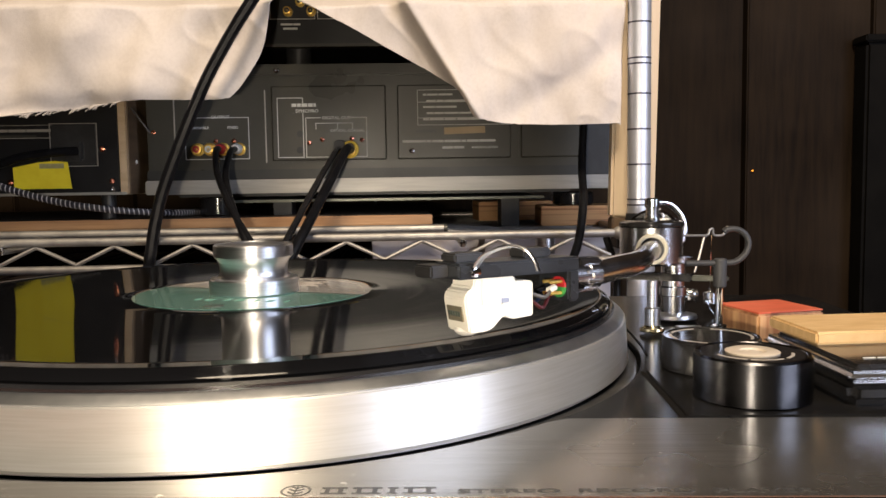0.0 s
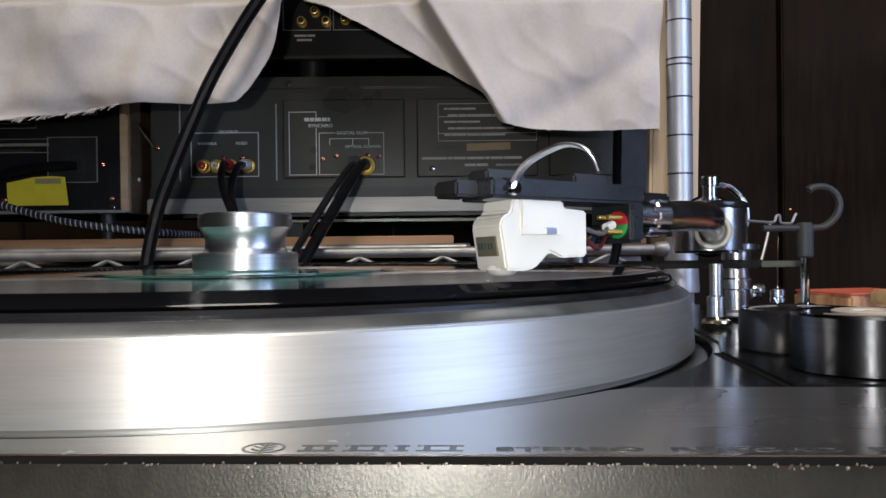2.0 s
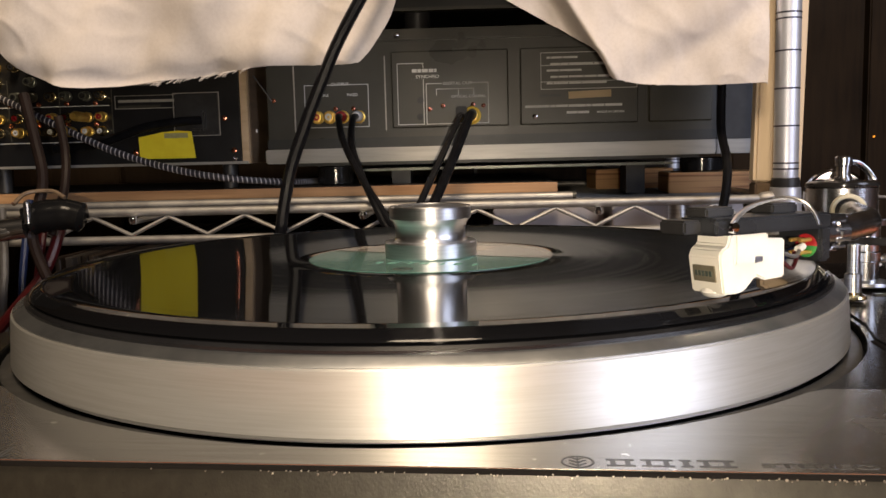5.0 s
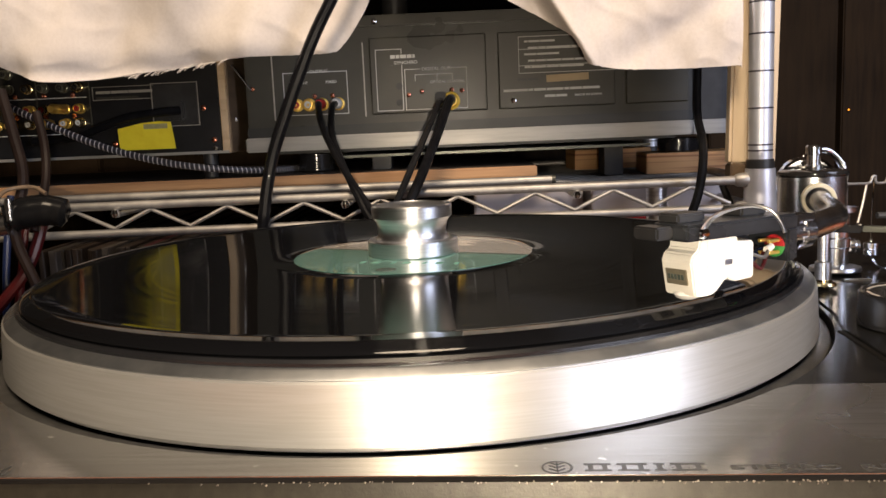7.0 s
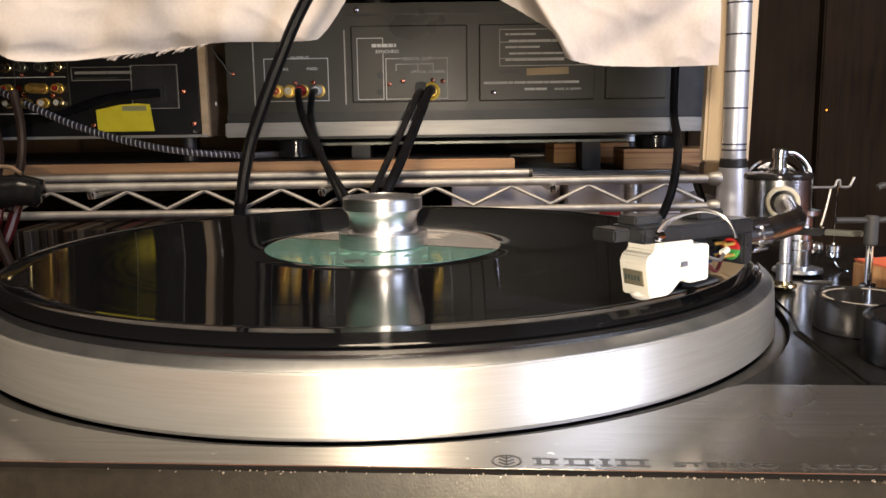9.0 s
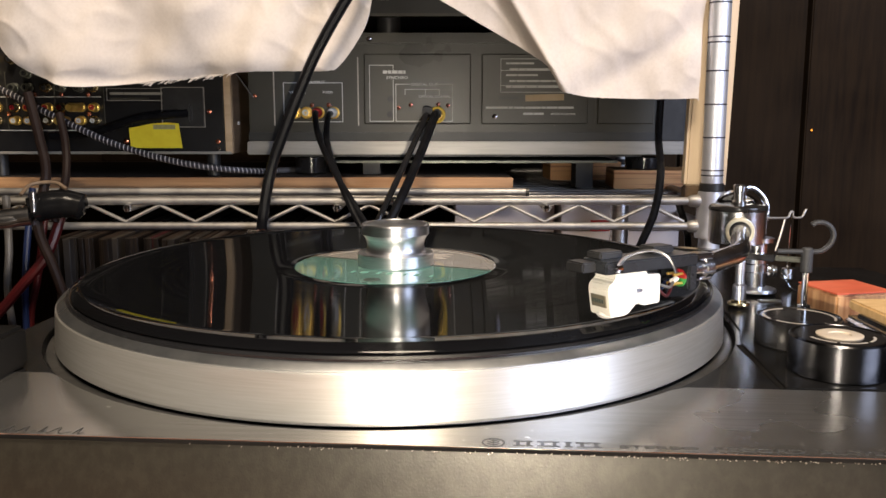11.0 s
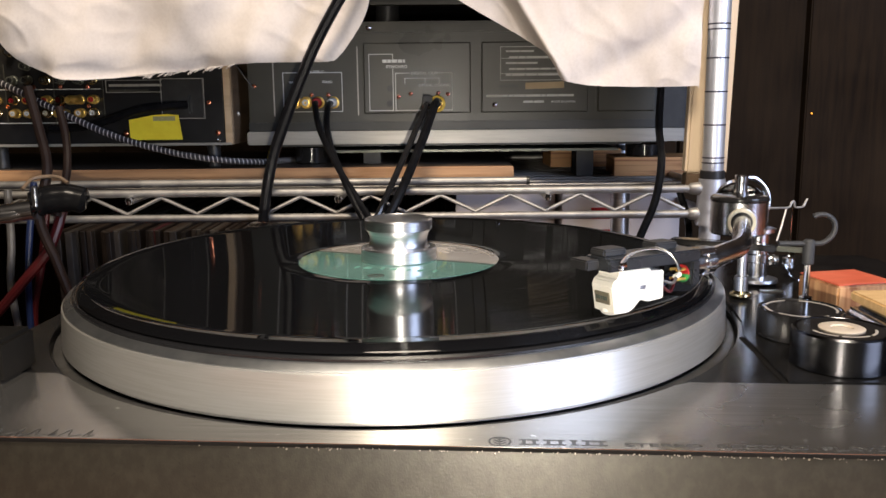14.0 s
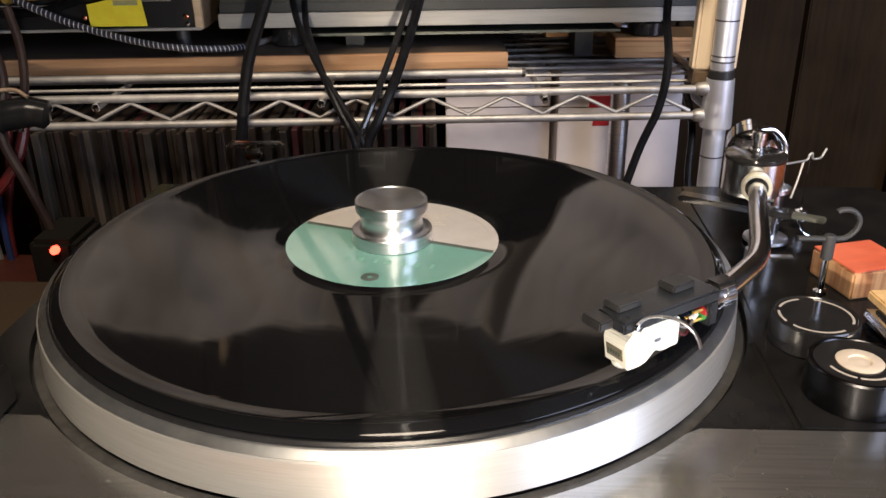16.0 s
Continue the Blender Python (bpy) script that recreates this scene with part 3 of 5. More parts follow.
# raised black arm board
part("arm_board", extrude([(0.1575, -0.1098), (0.285, -0.1098), (0.285, 0.142), (0.166, 0.142), (0.1660, 0.030), (0.1652, 0.0), (0.1632, -0.025), (0.1575, -0.0495)], -0.0006, 0.0004, 0.0003), M_deck, player, "glossy black arm board")
# no gap is cut here: a black strip on the deck gives its shade
part("board_gap", box(0.1552, 0.1574, -0.1098, -0.0500, -0.0010, -0.0001, 0.0002), M_cabinet, player, "black strip for the shade in the gap beside the arm board")

# ---- record ----
record = thing("vinyl_record", "shiny black long-playing record lying on the platter", "record", pose(0, 0, PLAT, 0, 0, 78))
part("disc", lathe([(0, 0), (0.0500, 0), (0.0516, -0.0004), (0.0585, -0.0003), (0.1372, -0.0003), (0.1380, -0.0002), (0.1450, -0.0002), (0.1457, 0.0001), (0.1464, 0.0002), (0.1470, -0.0001), (0.1490, -0.0011), (0.1502, -0.0019), (0.1506, -0.0025), (0.1501, -0.0030), (0.1480, -0.0030), (0.1420, -0.0022), (0, -0.0022)], 180), M_vinyl, record, sharp=60)


def half_disc(R, side, z):
    """The part of a thin paper disc to one side of a slightly tilted chord."""
    split = 0.004
    a = math.acos(split / R)
    span = np.linspace(a, 2 * math.pi - a, 60) if side < 0 else np.linspace(-a, a, 60)
    return moved(extrude([(R * math.cos(q) , R * math.sin(q)) for q in span], 0.00002, z), pose(0, 0, 0, 0, 0, -8))


label = part("paper_label", half_disc(0.0500, -1, 0.00016), M_teal, record, "teal half of the paper label")
part("paper_label", half_disc(0.0500, 1, 0.00016), M_cream, record, "cream half of the paper label")
part("split_band", moved(box(0.0022, 0.0052, -0.0490, 0.0490, 0.0001, 0.0002, 0), pose(0, 0, 0, 0, 0, -8)), M_ink, record, "dark band between the label halves")
part("ring_mark", moved(torus(0.0465, 0.00018, 50, 5, -70, 70, 0.5), pose(0, 0, 0.0002)), M_ink_grey, record)
part("spot", moved(lathe([(0.0012, 0), (0.0040, 0), (0.0040, 0.0001), (0.0012, 0.0001)], 24), pose(-0.041, -0.003, 0.00018)), M_ink, record)
print_bars = bmesh.new()
for k, w in enumerate((0.0007, 0.0012, 0.0007, 0.0015, 0.0007, 0.0015, 0.0007)):
    box(-0.0270, -0.0228, -0.027 + 0.0065 * k, -0.027 + 0.0065 * k + w * 2.2, 0.00017, 0.00026, 0, bm=print_bars)
part("print", print_bars, M_ink_soft, record, "faded print as plain bars")
small_print = bmesh.new()
for k in range(7):
    box(0.022 + 0.0022 * k, 0.0228 + 0.0022 * k, -0.020 + 0.002 * (k % 3), 0.022 - 0.002 * (k % 4), 0.00017, 0.00026, 0, bm=small_print)
part("print", small_print, M_ink_grey, record)

weight = thing("record_clamp", "satin silver spool-shaped record clamp over the spindle", "record clamp", pose(0, 0, PLAT + 0.0002))
part("base_disc", lathe([(0, 0), (0.0184, 0), (0.0189, 0.0005), (0.0189, 0.0060), (0.0184, 0.0065), (0.0172, 0.0067), (0, 0.0067)], 64), M_satin, weight)
part("waist", lathe([(0.0156, 0.0066), (0.0149, 0.0072), (0.0144, 0.0086), (0.0143, 0.0102), (0.0145, 0.0118), (0.0150, 0.0134), (0.0157, 0.0146), (0.0163, 0.0153)], 64), M_satin, weight)
part("top_disc", lathe([(0.0120, 0.0153), (0.0164, 0.0153), (0.0168, 0.0157), (0.0168, 0.0203), (0.0163, 0.0208), (0.0156, 0.0209), (0.0153, 0.0206), (0, 0.0206)], 64), M_satin, weight)

# ---- tonearm ----
arm = thing("tonearm", "chrome tonearm with a dark headshell and an ivory cartridge", "tonearm")
PX, PY = 0.1815, 0.0535
part("foot", lathe([(0, 0.0012), (0.0112, 0.0012), (0.0116, 0.0018), (0.0112, 0.0032), (0.0080, 0.0040), (0, 0.0040)], 48), M_satin, arm, m=pose(0.1920, 0.0517, 0.0058))
part("pillar", lathe([(0.0058, 0.0095), (0.0058, 0.0180), (0.0066, 0.0186), (0.0066, 0.0225), (0.0058, 0.0231), (0.0058, 0.0340), (0.0090, 0.0350), (0.0090, 0.0372)], 48), M_housing, arm, m=pose(0.1920, 0.0517, 0))
part("housing", lathe([(0, 0.0366), (0.0140, 0.0366), (0.0152, 0.0376), (0.0152, 0.0548), (0.0148, 0.0552), (0, 0.0552)], 56), M_housing, arm, m=pose(PX, PY, -0.003))
part("cap", lathe([(0.0120, 0.0552), (0.0155, 0.0552), (0.0157, 0.0558), (0.0154, 0.0572), (0.0142, 0.0580), (0, 0.0582)], 56), M_black, arm, "black top cap", m=pose(PX, PY, -0.003))
part("top_knob", lathe([(0, 0.058), (0.0036, 0.058), (0.0038, 0.0585), (0.0038, 0.0600), (0.0030, 0.0603), (0.0030, 0.0645), (0.0037, 0.0650), (0.0037, 0.0685), (0.0030, 0.0692), (0, 0.0692)], 24), M_housing, arm, m=pose(PX + 0.0005, PY, -0.003))
part("handle", tube([(PX + 0.004, PY + 0.012, 0.0635), (PX + 0.012, PY + 0.014, 0.0630), (PX + 0.0185, PY + 0.014, 0.0560), (PX + 0.0195, PY + 0.013, 0.0470), (PX + 0.016, PY + 0.012, 0.0410)], 0.0022, 12, flat=0.7), M_housing, arm)
ARM_DIR = Vector((0.262, 0.965, 0)).normalized()
along = Matrix.Translation((0.1905, 0.088, 0.0462)) @ ARM_DIR.to_track_quat("Z", "Y").to_matrix().to_4x4()
part("counterweight", moved(lathe([(0, -0.012), (0.0130, -0.012), (0.0142, -0.0108), (0.0142, 0.0008), (0.0135, 0.0012), (0.0142, 0.0016), (0.0142, 0.0120), (0.0130, 0.0132), (0, 0.0132)], 48), along), M_chrome, arm)
ringm = Matrix.Translation((0.1778, 0.0345, 0.0422)) @ ARM_DIR.to_track_quat("Z", "Y").to_matrix().to_4x4()
part("bearing_ring", moved(lathe([(0.0055, -0.0010), (0.0058, -0.0016), (0.0070, -0.0018), (0.0074, -0.0012), (0.0074, 0.0030), (0.0055, 0.0030)], 40), ringm), M_ringwhite, arm, "cream ring round the tube")
part("bearing_plate", moved(cylinder(0.0060, -0.0002, 0.004, 0.0004), ringm), M_black_matt, arm)
TUBE = [(0.1793, 0.0400, 0.0422), (0.1738, 0.0190, 0.0424), (0.1678, -0.0010, 0.0428), (0.1618, -0.0230, 0.0430), (0.1567, -0.0410, 0.0430), (0.1506, -0.0555, 0.0428), (0.1422, -0.0672, 0.0425), (0.1310, -0.0805, 0.0415), (0.1250, -0.0853, 0.0415)]
part("tube", tube(TUBE, 0.0043, 20, 8), M_smoke, arm, "smoky chrome curved arm tube")
# headshell: x runs from the collar to the nose, y towards the outer side
E0 = Vector((0.1290, -0.0825, 0))
HD = Vector((-0.815, -0.579, 0)).normalized()
HS = Matrix(((HD.x, -HD.y, 0, E0.x), (HD.y, HD.x, 0, E0.y), (0, 0, 1, 0), (0, 0, 0, 1)))
part("collar", moved(lathe([(0, -0.013), (0.0046, -0.013), (0.0050, -0.0125), (0.0050, -0.0085), (0.0046, -0.008), (0.0046, -0.0055), (0.0052, -0.005), (0.0052, 0.0000), (0, 0.0005)], 32), HS @ pose(0.0076, 0, 0.0415, 0, 90, 0)), M_smoke, arm, "ribbed chrome collar")
for k in range(10):
    a = radians(36 * k)
    part("collar_rib", moved(box(-0.0122, -0.0058, -0.0006, 0.0006, 0.0046, 0.0054, 0.0002, 1), HS @ Matrix.Translation((0.0076, 0, 0.0415)) @ Matrix.Rotation(a, 4, "X")), M_housing, arm)
part("collar_wedge", moved(box(-0.006, 0.004, -0.0035, 0.0035, 0.0445, 0.0475, 0.0008), HS), M_black, arm)
shell = part("headshell", moved(extrude([(0.0076, -0.0075), (0.052, -0.0075), (0.0540, -0.0060), (0.0540, 0.0073), (0.0076, 0.0073)], 0.0440, 0.0486, 0.0007), HS), M_shell, arm, "dark anodised headshell")
part("end_block", moved(box(0.0076, 0.0124, -0.0075, 0.0073, 0.0345, 0.0448, 0.0008), HS), M_shell, shell)
part("front_tongue", moved(box(0.0535, 0.0600, -0.0075, 0.0020, 0.0445, 0.0482, 0.0006), HS), M_black_matt, shell, "black front tongue")
part("thumb_pad", moved(box(0.040, 0.051, -0.007, 0.001, 0.0484, 0.0512, 0.0006), HS), M_black_matt, shell)
part("thumb_pad", moved(box(0.014, 0.025, -0.007, 0.001, 0.0484, 0.0515, 0.0006), HS), M_black_matt, shell)
part("finger_lift", moved(tube([(0.0488, 0.0076, 0.0448), (0.0486, 0.0084, 0.0480), (0.0478, 0.0115, 0.0512), (0.0465, 0.0165, 0.0533), (0.0457, 0.0217, 0.0541), (0.0448, 0.0262, 0.0530), (0.0442, 0.0288, 0.0504), (0.0440, 0.0301, 0.0476)], 0.0011, 10, 6, flat=0.45), HS), M_satin, shell, "bent silver finger lift")
part("screw", moved(lathe([(0, 0), (0.0016, 0), (0.0014, 0.0010), (0, 0.0012)], 16), HS @ pose(0.0488, 0.0080, 0.0462, -90, 0, 0)), M_chrome, shell)
for nm, mt, turn in (("red_sector", M_red, 0), ("green_sector", M_green, 180)):
    half = [(0.0034 * math.cos(radians(q)), 0.0034 * math.sin(radians(q))) for q in range(0, 181, 15)]
    part(nm, moved(extrude(half, 0, 0.0006), HS @ pose(0.0124, 0.0028, 0.0390) @ pose(0, 0, 0, 90, 0, 90) @ pose(0, 0, 0, 0, 0, turn)), mt, shell)
for py, pz in ((0.0012, 0.0408), (0.0044, 0.0408), (0.0012, 0.0372), (0.0044, 0.0372)):
    part("gold_pin", moved(cylinder(0.0006, 0, 0.0050, 0.0001, 10), HS @ pose(0.0126, py, pz, 0, 90, 0)), M_gold, shell)
# cartridge in profile (x, z), pushed out sideways
prof = [(0.0245, 0.0420), (0.0245, 0.0312), (0.0330, 0.0308), (0.0365, 0.0322), (0.0410, 0.0286), (0.0440, 0.0279), (0.0500, 0.0281), (0.0518, 0.0380), (0.0508, 0.0402), (0.0485, 0.0412), (0.0480, 0.0442), (0.0330, 0.0442), (0.0320, 0.0424)]
side = extrude([(a, b) for a, b in prof], -0.0060, 0.0060, 0.0005)
cart = part("cartridge", moved(side, HS @ pose(0, 0, 0, 90, 0, 0)), M_cart, arm, "ivory plastic cartridge")
part("side_plate", moved(box(0.0325, 0.0462, -0.0068, 0.0068, 0.0356, 0.0442, 0.0006), HS), M_cart, cart)
part("latch", moved(box(0.0352, 0.0388, 0.0064, 0.0071, 0.0362, 0.0378, 0.0002), HS), M_satin, cart, "small grey latch")
part("name_plate", moved(box(0.0510, 0.0516, -0.0040, 0.0040, 0.0310, 0.0355, 0.0001), HS @ pose(0.0000, 0, 0.0003) @ pose(0.0513, 0, 0.0335, 0, 0, 0) @ pose(0, 0, 0, 0, 10.8, 0) @ pose(-0.0513, 0, -0.0335)), M_nameplate, cart, "dark gold plate")
nb = bmesh.new()
for k in range(5):
    box(0.0516, 0.0518, -0.0031 + 0.0013 * k, -0.0023 + 0.0013 * k, 0.0326, 0.0341, 0, bm=nb)
part("print", moved(nb, HS @ pose(0.0000, 0, 0.0003) @ pose(0.0513, 0, 0.0335) @ pose(0, 0, 0, 0, 10.8, 0) @ pose(-0.0513, 0, -0.0335)), M_ink, cart)
part("stylus_guard", moved(lathe([(0, 0.0266), (0.0020, 0.0267), (0.0034, 0.0273), (0.0040, 0.0282), (0.0036, 0.0292), (0, 0.0296)], 16), HS @ pose(0.0470, 0, 0)), M_white, cart)
part("cantilever", moved(tube([(0.0480, 0, 0.0284), (0.0475, 0, 0.0276), (0.0470, 0, 0.02665)], 0.0004, 6, 3), HS), M_chrome, cart)
for mt, yy, zz, drop in ((M_cable_red, 0.0045, 0.0362, 0.0030), (M_cable_white, 0.0056, 0.0378, 0.0012), (M_cable_blue, 0.0, 0.0362, 0.0020), (M_cable, -0.003, 0.0370, 0.0016)):
    part("lead", moved(tube([(0.0250, yy * 0.8, zz), (0.0215, yy, zz - drop), (0.0192, yy * 0.9, zz - drop * 0.7), (0.0168, yy * 0.7, zz + 0.0006)], 0.0006, 7, 5), HS), mt, cart)
    part("lead_sleeve", moved(tube([(0.0178, yy * 0.7, zz + 0.0004), (0.0148, yy * 0.6, zz + 0.0012)], 0.0011, 8, smooth=False), HS), M_cart if mt is M_cable_white else mt, cart)
TRIM = HS @ Matrix.Translation((0.0380, 0, 0)) @ Matrix.Diagonal((0.94, 0.95, 1, 1)) @ Matrix.Translation((-0.0380, 0, 0)) @ HS.inverted()
for o in [cart] + list(cart.children_recursive):
    if "lead" not in o.name:
        o.data.transform(TRIM)
# lift, bias weight and rest
part("lift_bar", moved(box(-0.0285, 0.0285, -0.0045, 0.0045, 0.0272, 0.0306, 0.0008), pose(0.1715, 0.0455, 0, 0, 0, -29)), M_black, arm)
part("lift_bar_end", moved(box(0.0280, 0.0440, -0.0028, 0.0028, 0.0276, 0.0300, 0.0006), pose(0.1715, 0.0455, 0, 0, 0, -29)), M_olive, arm, "olive grey bar end")
part("lift_post", moved(lathe([(0, 0.0062), (0.0034, 0.0062), (0.0034, 0.0165), (0.0024, 0.0172), (0.0024, 0.0290), (0, 0.0292)], 24), pose(0.1744, 0.0180, 0)), M_satin, arm)
part("lift_flange", moved(lathe([(0, 0.0060), (0.0054, 0.0060), (0.0057, 0.0066), (0.0054, 0.0076), (0.0040, 0.0082), (0.0035, 0.0090), (0, 0.0092)], 32), pose(0.1744, 0.0180, 0)), M_brass, arm)
part("knurled_knob", moved(lathe([(0, 0), (0.0018, 0), (0.0018, 0.006), (0.0034, 0.0062), (0.0036, 0.0070), (0.0036, 0.0088), (0.0030, 0.0092), (0.0036, 0.0096), (0.0036, 0.0112), (0, 0.0114)], 24), pose(0.1950, 0.0620, 0.0170, 0, 90, 0)), M_housing, arm)
part("bias_wire", tube([(0.1960, 0.0560, 0.0475), (0.2060, 0.0620, 0.0470), (0.2125, 0.0660, 0.0470), (0.2140, 0.0670, 0.0495), (0.2158, 0.0680, 0.0500), (0.2165, 0.0685, 0.0470), (0.2200, 0.0700, 0.0465), (0.2225, 0.0720, 0.0470), (0.2240, 0.0730, 0.0495), (0.2250, 0.0735, 0.0510)], 0.0006, 8, 6), M_shelf_wire, arm)
part("bias_stay", tube([(0.2035, 0.0560, 0.0290), (0.2070, 0.0600, 0.0370), (0.2110, 0.0655, 0.0470)], 0.0006, 8, 4), M_shelf_wire, arm)
part("bias_thread", tube([(0.2152, 0.0680, 0.0470), (0.2152, 0.0690, 0.0300), (0.2152, 0.0690, 0.0190)], 0.00025, 6, 3), M_chrome, arm)
part("bias_weight", moved(lathe([(0, 0), (0.0024, 0), (0.0034, 0.0008), (0.0034, 0.0030), (0.0028, 0.0034), (0.0034, 0.0038), (0.0034, 0.0064), (0.0010, 0.0072), (0, 0.0090)], 24), pose(0.2152, 0.0690, 0.0110)), M_housing, arm)
part("curved_lead", tube([(0.2120, 0.0640, 0.0140), (0.2150, 0.0600, 0.0075), (0.2210, 0.0600, 0.0055), (0.2270, 0.0640, 0.0075)], 0.0006, 8, 5), M_chrome, arm)
part("rear_clip", box(0.1880, 0.2010, 0.0300, 0.0350, 0.0016, 0.0060, 0.0008), M_satin, arm)

# the arm stands a little further back and lower towards its pivot than along the groove
STANCE = Matrix(((1, 0, 0, 0.0006), (0, 1.036, 0, 0.0030), (0, -0.0262, 1, -0.0041), (0, 0, 0, 1)))
for o in arm.children_recursive:
    o.data.transform(o.matrix_basis.inverted() @ STANCE @ o.matrix_basis)

# ---- round boxes, hook, blocks and case beside the arm ----
drum = thing("round_weight", "black drum with a silver lettering ring on top", "weight", pose(0.1815, -0.0480, 0.0004) @ Matrix.Scale(0.965, 4))
part("body", lathe([(0, 0), (0.0178, 0), (0.0186, 0.0008), (0.0183, 0.0122), (0.0178, 0.0129), (0.0170, 0.0129), (0.0166, 0.0125), (0, 0.0125)], 56), M_black, drum)
for a, b in ((100, 150), (165, 200), (215, 300), (330, 395), (20, 75)):
    part("print_arc", moved(torus(0.0150, 0.0006, 16, 5, a, b, 0.2), pose(0, 0, 0.0126)), M_ink_grey, drum)
rest = thing("arm_rest_hook", "grey J-shaped plastic hook on a thin chrome post", "hook", pose(0.1916, -0.0240, 0.0108))
part("post", lathe([(0, -0.0104), (0.0014, -0.0104), (0.0014, 0), (0.0030, 0), (0.0030, 0.0015), (0.0014, 0.0020), (0.0014, 0.0260), (0, 0.0262)], 20), M_chrome, rest)
part("sleeve", cylinder(0.0026, 0.0165, 0.0280, 0.0006, 24), M_hook, rest)
part("hook", tube([(-0.0135, 0.0, 0.0262), (-0.0060, 0.0, 0.0262), (0.0030, 0, 0.0262), (0.0066, 0, 0.0269), (0.0098, 0, 0.0298), (0.0110, 0, 0.0336), (0.0098, 0, 0.0372), (0.0066, 0, 0.0394), (0.0028, 0, 0.0394), (0.0014, 0, 0.0385)], 0.0015, 10, 6, flat=0.8), M_hook, rest)
drum2 = thing("round_weight", "polished dark steel drum with a cream hub on top", "weight", pose(0.1834, -0.0880, 0.0004) @ Matrix.Diagonal((0.95, 0.95, 0.88, 1)))
part("body", lathe([(0, 0), (0.0186, 0), (0.0193, 0.0006), (0.0193, 0.0158), (0.0186, 0.0166), (0.0176, 0.0166), (0.0172, 0.0161), (0, 0.0161)], 64), material("dark_steel", (0.085, 0.085, 0.09), 0.24, 1.0, (0.065, 0.065, 0.07), 50, 3, (1, 1, 25), aniso=0.5), drum2)
part("top_disc", lathe([(0, 0.0161), (0.0170, 0.0161), (0.0170, 0.0163), (0, 0.0163)], 48), M_black, drum2)
part("hub", lathe([(0, 0.0163), (0.0088, 0.0163), (0.0090, 0.0168), (0.0080, 0.0172), (0.0045, 0.0170), (0.0040, 0.0164), (0.0022, 0.0164), (0, 0.0172)], 40), material("cream_hub", (0.56, 0.48, 0.38), 0.45, 0.0, (0.48, 0.40, 0.31), 80, 3), drum2)
for a, b in ((195, 245), (250, 300), (310, 350)):
    part("print_arc", moved(torus(0.0128, 0.0006, 16, 5, a, b, 0.2), pose(0, 0, 0.0164)), M_ink_grey, drum2)

block = thing("wood_block", "small cedar block with a red painted top", "block", pose(0.2112, -0.0110, 0.0004, 0, 0, 16))
part("wood", box(0, 0.032, 0, 0.031, 0, 0.0136, 0.0010), M_block, block)
part("red_top", box(0.0003, 0.0317, 0.0003, 0.0307, 0.0136, 0.0143, 0.0003), M_redtop, block, "red painted top face")
case = thing("metal_case", "flat chrome-edged black metal case", "case", pose(0.2085, -0.1030, 0.0004, 0, 0, 4))
part("shell", box(0, 0.052, 0, 0.0640, 0.0, 0.0085, 0.0030, 3), M_black, case)
part("chrome_band", box(-0.0006, 0.0526, -0.0006, 0.0646, 0.0072, 0.0112, 0.0018, 3), M_housing, case)
part("lid", box(0.0035, 0.0485, 0.0035, 0.0605, 0.0108, 0.0125, 0.0006), M_black, case)
part("print", bars(0.010, 0.0126, (0.004, 0.006, 0.005), 0.0002, 0.012), M_print, case)
slab = solo("wood_slab", moved(box(0, 0.054, 0, 0.036, 0.0, 0.0045, 0.0008), pose(0, 0, 0)), M_slab, "pale wooden slab lying on the metal case", "wood slab", pose(0.2115, -0.0690, 0.0129, 0, 0, 6))

# ---- wire shelf ----
shelf = thing("wire_shelf", "chrome-plated wire shelf with a zigzag front truss", "shelf", BACK)
part("front_rod", tube([(-0.62, 0, 0.0415), (0.2050, 0, 0.0415)], 0.0031, 12, smooth=False), M_shelf_wire, shelf)
part("front_rod", tube([(-0.62, 0, 0.0215), (0.2050, 0, 0.0215)], 0.0031, 12, smooth=False), M_shelf_wire, shelf)
zig = [(0.0578 + 0.0553 * k / 2, 0.0, 0.0382 if k % 2 == 0 else 0.0250) for k in range(-24, 6)]
part("zigzag_wire", tube(zig, 0.0016, 8, smooth=False), M_shelf_wire, shelf)
for k in range(13):
    part("deck_wire", tube([(-0.62, 0.012 + 0.0265 * k, 0.0388), (0.226, 0.012 + 0.0265 * k, 0.0388)], 0.0014, 6, smooth=False), M_shelf_wire, shelf)
for k in range(-4, 1):
    part("cross_wire", tube([(0.1435 + 0.165 * k - 0.0565, -0.002, 0.0352), (0.1435 + 0.165 * k - 0.0565, 0.35, 0.0352)], 0.0022, 8, smooth=False), M_shelf_wire, shelf)
    part("wire_end", moved(lathe([(0, -0.0034), (0.0022, -0.0026), (0.0034, 0), (0.0022, 0.0026), (0, 0.0034)], 14), pose(0.1435 + 0.165 * k - 0.0565, -0.004, 0.0362)), M_chrome, shelf)
part("back_rod", tube([(-0.62, 0.352, 0.0415), (0.2080, 0.352, 0.0415)], 0.0031, 12, smooth=False), M_shelf_wire, shelf)
for z in (0.0415, 0.0215):
    part("rod_end", moved(lathe([(0, 0), (0.0052, 0), (0.0056, 0.001), (0.0046, 0.009), (0.0031, 0.011), (0, 0.011)], 20), pose(0.2096, 0, z, 0, -90, 0)), M_shelf_wire, shelf)
    part("side_rod", tube([(0.2165, 0.006, z), (0.2165, 0.345, z)], 0.0031, 10, smooth=False), M_shelf_wire, shelf)


